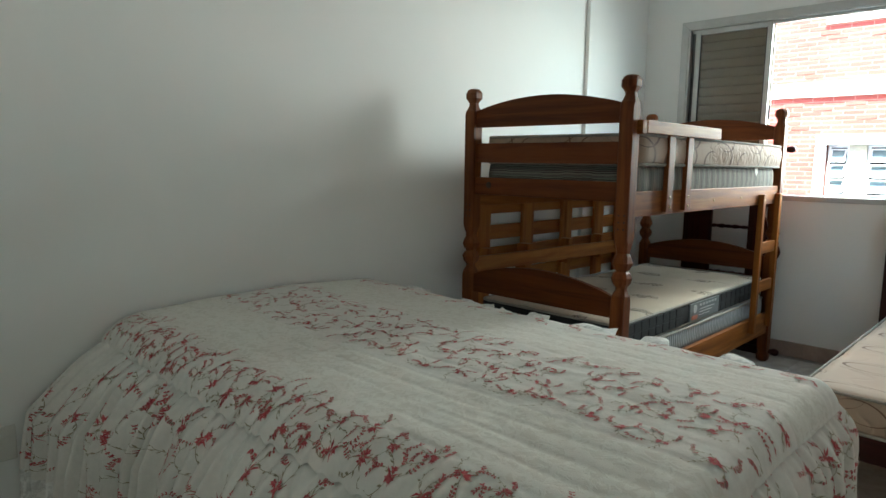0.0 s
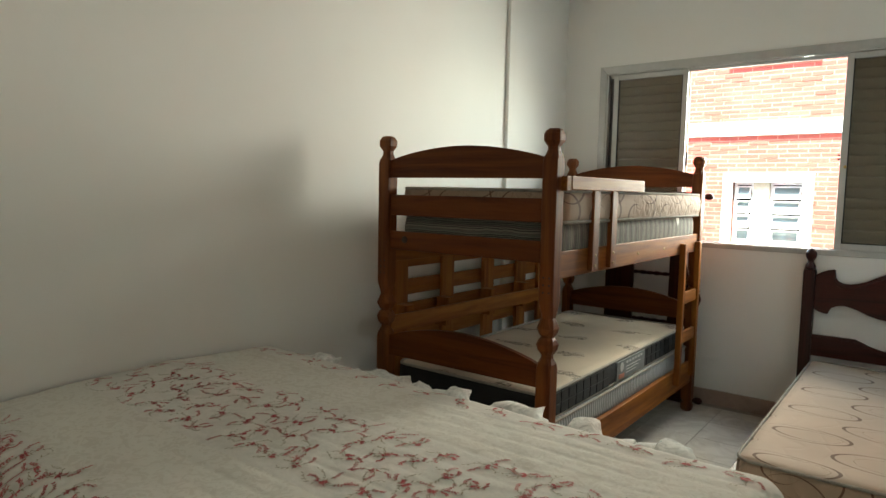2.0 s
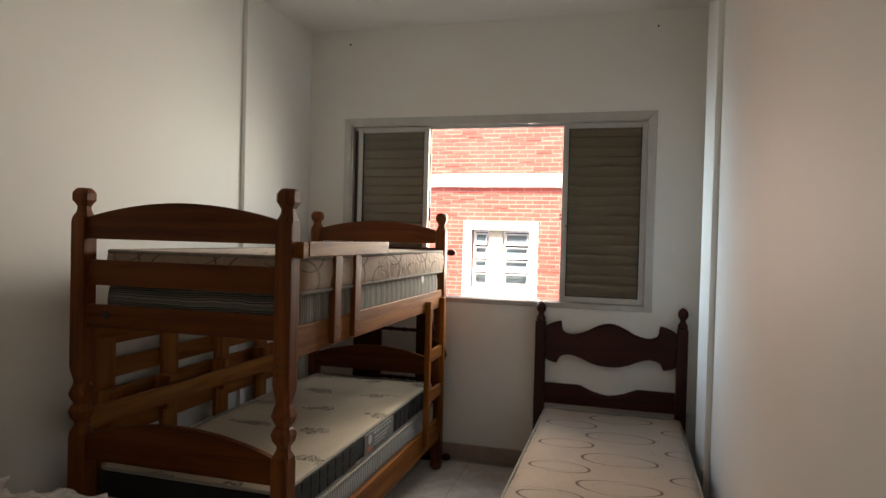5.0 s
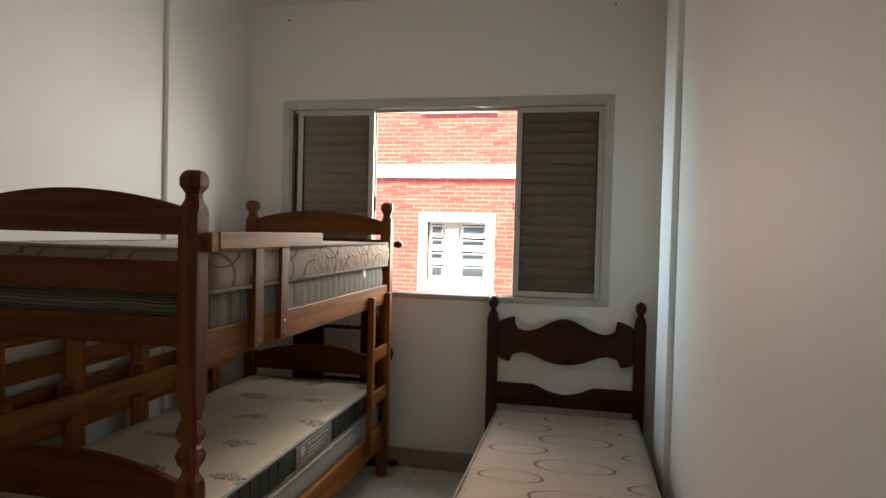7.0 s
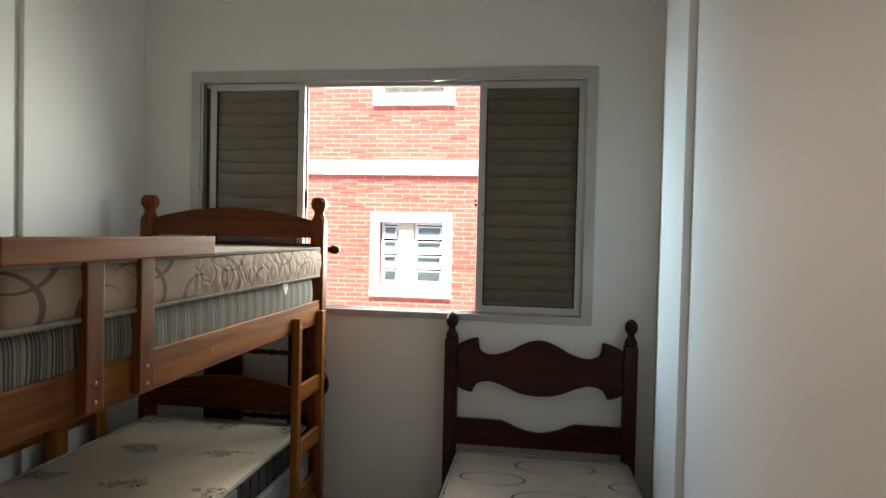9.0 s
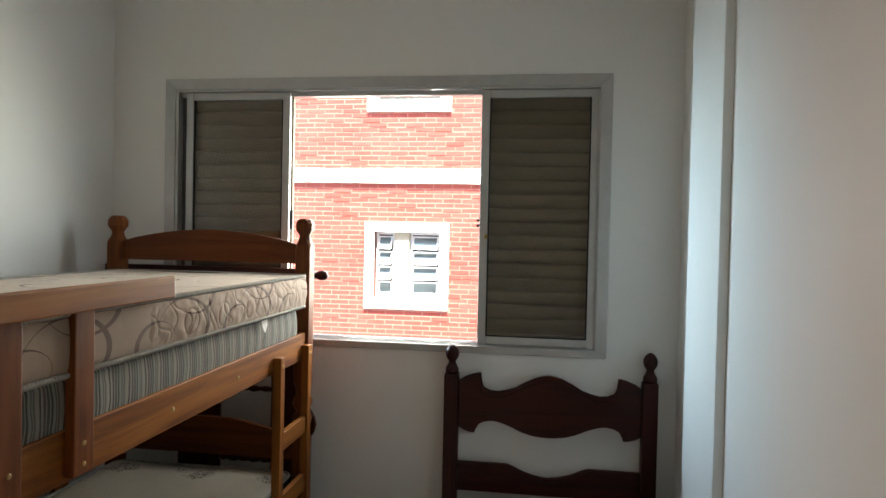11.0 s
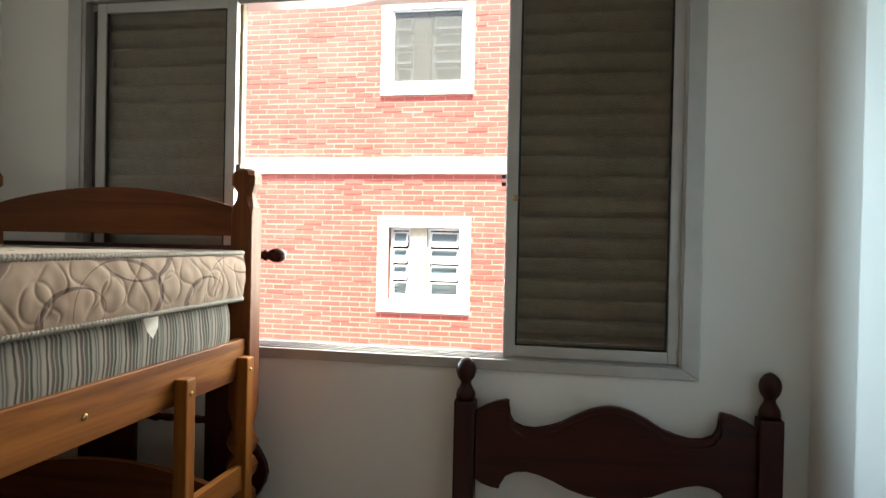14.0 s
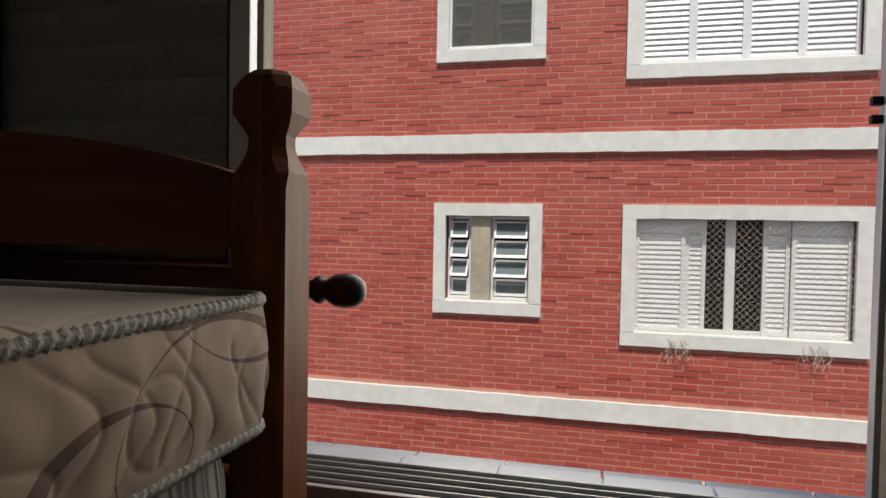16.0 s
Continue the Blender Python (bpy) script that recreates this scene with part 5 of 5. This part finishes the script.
for dz, style in ((-3.06, "hopper"), (0.0, "hopper"), (2.98, "glazed")):
    x0, x1, z0, z1 = SMALL
    z0, z1 = z0 + dz, z1 + dz
    w = 0.145
    w_ = surround("window", x0, x1, z0, z1, w, 3.1 + dz)
    part("mullion", box((-2.272, FY + 0.02, z0 + 0.13), (-2.040, FY + 0.20, z1 - 0.13), 0.008), CONCRETE, w_, "bare weathered concrete mullion")
    hopper_column(w_, x0 + 0.155, -2.276, z0 + 0.165, z1 - 0.150, FY + (0.12 if style == "glazed" else 0.09))
    hopper_column(w_, -2.036, x1 - 0.135, z0 + 0.165, z1 - 0.150, FY + (0.12 if style == "glazed" else 0.09))
    part("inner_sill", box((x0 + 0.13, FY - 0.02, z0 + 0.13), (x1 - 0.13, FY + 0.20, z0 + 0.160), 0.006), WHITE_TRIM, w_)
    if style == "glazed":
        for lo, hi in (((x0 + 0.145, FY - 0.002, z0 + 0.16), (x0 + 0.175, FY + 0.02, z1 - 0.14)), ((x1 - 0.175, FY - 0.002, z0 + 0.16), (x1 - 0.145, FY + 0.02, z1 - 0.14)),
                       ((x0 + 0.175, FY - 0.002, z0 + 0.16), (x1 - 0.175, FY + 0.02, z0 + 0.19)), ((x0 + 0.175, FY - 0.002, z1 - 0.17), (x1 - 0.175, FY + 0.02, z1 - 0.14))):
            part("frame", box(lo, hi, 0.003), WHITE_METAL, w_)
        part("pane", box((x0 + 0.175, FY + 0.008, z0 + 0.19), (x1 - 0.175, FY + 0.012, z1 - 0.17)), HAZY, w_, "hazy grey pane")
    x0, x1, z0, z1 = LARGE
    z0, z1 = z0 + dz, z1 + dz
    w_ = surround("window", x0, x1, z0, z1, 0.150, 7.7 + dz)
    part("inner_sill", box((x0 + 0.13, FY - 0.02, z0 + 0.13), (x1 - 0.13, FY + 0.20, z0 + 0.165), 0.006), WHITE_TRIM, w_)
    a, c, b0, b1 = x0 + 0.152, x1 - 0.152, z0 + 0.168, z1 - 0.150
    if dz > 0:
        for k in range(4):
            louvred_leaf(w_, a + (c - a) * k / 4, a + (c - a) * (k + 1) / 4, b0, b1, FY + 0.06)
    else:
        louvred_leaf(w_, a, 0.150, b0, b1, FY + 0.06, 0.055, 0.16)
        louvred_leaf(w_, 0.155, 0.372, b0, b1, FY + 0.10, 0.055, 0.16)
        louvred_leaf(w_, 0.955, 1.225, b0, b1, FY + 0.10, 0.055, 0.16)
        louvred_leaf(w_, 1.230, c, b0, b1, FY + 0.06, 0.055, 0.16)
        part("mullion", box((0.575, FY + 0.11, b0), (0.675, FY + 0.15, b1), 0.004), WHITE_METAL, w_)
        part("rail", box((0.372, FY + 0.115, b0), (0.575, FY + 0.15, b0 + 0.04), 0.003), WHITE_METAL, w_)
        part("rail", box((0.675, FY + 0.115, b0), (0.955, FY + 0.15, b0 + 0.04), 0.003), WHITE_METAL, w_)
        for p0, p1 in ((0.372, 0.575), (0.675, 0.955)):
            part("pane", box((p0, FY + 0.128, b0 + 0.04), (p1, FY + 0.132, b1)), GLASS_ROOM_SHADE, w_)
    if dz == 0.0:
        # diamond safety net, sagging and torn at the foot
        net = bmesh.new()
        step = 0.075
        W, Hh = c - a + 0.06, b1 - b0 + 0.10
        wob = lambda u, v: (a - 0.03 + u + 0.012 * noise.noise(Vector((u * 4, v * 4, 0))), FY - 0.012 + 0.02 * noise.noise(Vector((u * 2, v * 2, 5))), b0 - 0.06 + v + 0.012 * noise.noise(Vector((u * 4, v * 4, 3))))
        for sgn in (1, -1):
            k = -int(Hh / step) - 1
            while k * step < W + Hh:
                pts = []
                for i in range(0, 25):
                    v = Hh * i / 24
                    u = k * step + (v if sgn > 0 else Hh - v)
                    if 0 <= u <= W:
                        pts.append(wob(u, v))
                if len(pts) > 1:
                    tube(pts, 0.0017, 3, net)
                k += 1
        part("net", net, NET, w_, "sagging diamond safety net")
        for cx in (0.03, 1.44):
            rag = bmesh.new()
            rr = random.Random(int(cx * 100) + 5)
            for k in range(16):
                x = cx + rr.uniform(-0.10, 0.14)
                pts = [(x, FY - 0.052, z0 + 0.10)]
                for i in range(6):
                    x += rr.uniform(-0.045, 0.045)
                    pts.append((x, FY - 0.055 - rr.uniform(0, 0.02), z0 + 0.06 - 0.045 * i * rr.uniform(0.6, 1.1)))
                tube(pts, 0.0022, 3, rag)
            part("torn_net", rag, NET, w_, "torn net ends hanging below the sill")

for x, col, nm in ((-1.845, LABEL_PALE, "pale"), (-1.745, RED, "red")):
    bt = thing("bottle", (x, FY + 0.17, SMALL[2] + 0.160), "small %s bottle on the inner window sill" % nm, "bottle", "bottles on the far sill")
    part("body", lathe([(0, 0.028), (0.13, 0.028), (0.16, 0.012), (0.19, 0.011)], (x, FY + 0.17, SMALL[2] + 0.160), 2, 12), col, bt, "", True)
    part("cap", lathe([(0.19, 0.013), (0.21, 0.013)], (x, FY + 0.17, SMALL[2] + 0.160), 2, 10), WHITE_METAL, bt)

# ---------- pieces: floor tiles, then bricks ----------
TS = 0.31
tile_me = bpy.data.meshes.new("floor_tile")
tb = box((-TS / 2 + 0.0015, -TS / 2 + 0.0015, -0.006), (TS / 2 - 0.0015, TS / 2 - 0.0015, 0.0), 0.0015)
tb.to_mesh(tile_me)
tb.free()
tile_me.materials.append(TILE)
for i in range(-5, 6):
    for j in range(-19, 3):
        x, y = -0.985 + TS * (i + 0.5), 5.274 + TS * (j + 0.5)
        if XL - 0.1 < x < XR + 0.1 and YB - 0.1 < y < YF:
            o = new("tile", tile_me)
            o.parent = floor
            o.location = (x, y, 0)

CH, CL = 0.0712, 0.285
brick_me = bpy.data.meshes.new("brick")


def brick_verts(x0, x1, z0, z1, y0, lift):
    c = 0.004
    return [(x0, y0 + 0.014, z0), (x1, y0 + 0.014, z0), (x1, y0 + 0.014, z1), (x0, y0 + 0.014, z1),
            (x0 + c, y0 - lift, z0 + c), (x1 - c, y0 - lift, z0 + c), (x1 - c, y0 - lift, z1 - c), (x0 + c, y0 - lift, z1 - c)]


BF = [(4, 5, 6, 7), (0, 1, 5, 4), (1, 2, 6, 5), (2, 3, 7, 6), (3, 0, 4, 7)]
brick_me.from_pydata(brick_verts(-CL / 2 + 0.003, CL / 2 - 0.003, -CH / 2 + 0.0045, CH / 2 - 0.0045, 0, 0.004), [], BF)
brick_me.materials.append(BRICK)
bands = ((2.391, 2.612), (-0.668, -0.441))
blocks = [(SMALL[0], SMALL[1], SMALL[2] + d, SMALL[3] + d) for d in (-3.06, 0, 2.98)] + [(LARGE[0], LARGE[1], LARGE[2] + d, LARGE[3] + d) for d in (-3.06, 0, 2.98)]
fv, ff, singles = [], [], 0
rb = random.Random(3)
row = 0
z = -2.6
while z < 5.35:
    off = (0.5 if row % 2 else 0.0) * CL + rb.uniform(-0.03, 0.03)
    x = HX0 + 0.02 + off
    while x < HX1 - 0.3:
        L = CL
        pieces = [(x, x + L)]
        z0, z1 = z, z + CH
        if any(b0 < z1 - 0.02 and z0 + 0.02 < b1 for b0, b1 in bands):
            pieces = []
        for h in blocks:
            nxt = []
            for p0, p1 in pieces:
                if z0 + 0.012 < h[3] and z1 - 0.012 > h[2] and p0 < h[1] and p1 > h[0]:
                    if p0 < h[0] - 0.03:
                        nxt.append((p0, h[0] - 0.001))
                    if p1 > h[1] + 0.03:
                        nxt.append((h[1] + 0.001, p1))
                else:
                    nxt.append((p0, p1))
            pieces = nxt
        lift = rb.choice((0.001, 0.002, 0.003, 0.003, 0.004, 0.006)) if rb.random() < 0.93 else 0.010
        for p0, p1 in pieces:
            if p1 - p0 > CL * 0.99 and singles < 300 and -3.6 < p0 and p1 < 0.2 and -0.40 < z < 1.75:
                o = new("brick", brick_me)
                o.parent = facade
                o.location = ((p0 + p1) / 2, FY - lift + 0.004, (z0 + z1) / 2)
                singles += 1
            else:
                k = len(fv)
                jt = rb.uniform(-0.0012, 0.0012)
                fv.extend(brick_verts(p0 + 0.003, p1 - 0.003, z0 + 0.0045 + jt, z1 - 0.0045 + jt, FY, lift))
                ff.extend(tuple(k + i for i in f) for f in BF)
        x += L
    z += CH
    row += 1
rest = from_lists("brickwork", fv, ff, [BRICK], None, False)
rest.parent = facade
tagged(rest, "red painted bricks in running bond", kind="stuff")
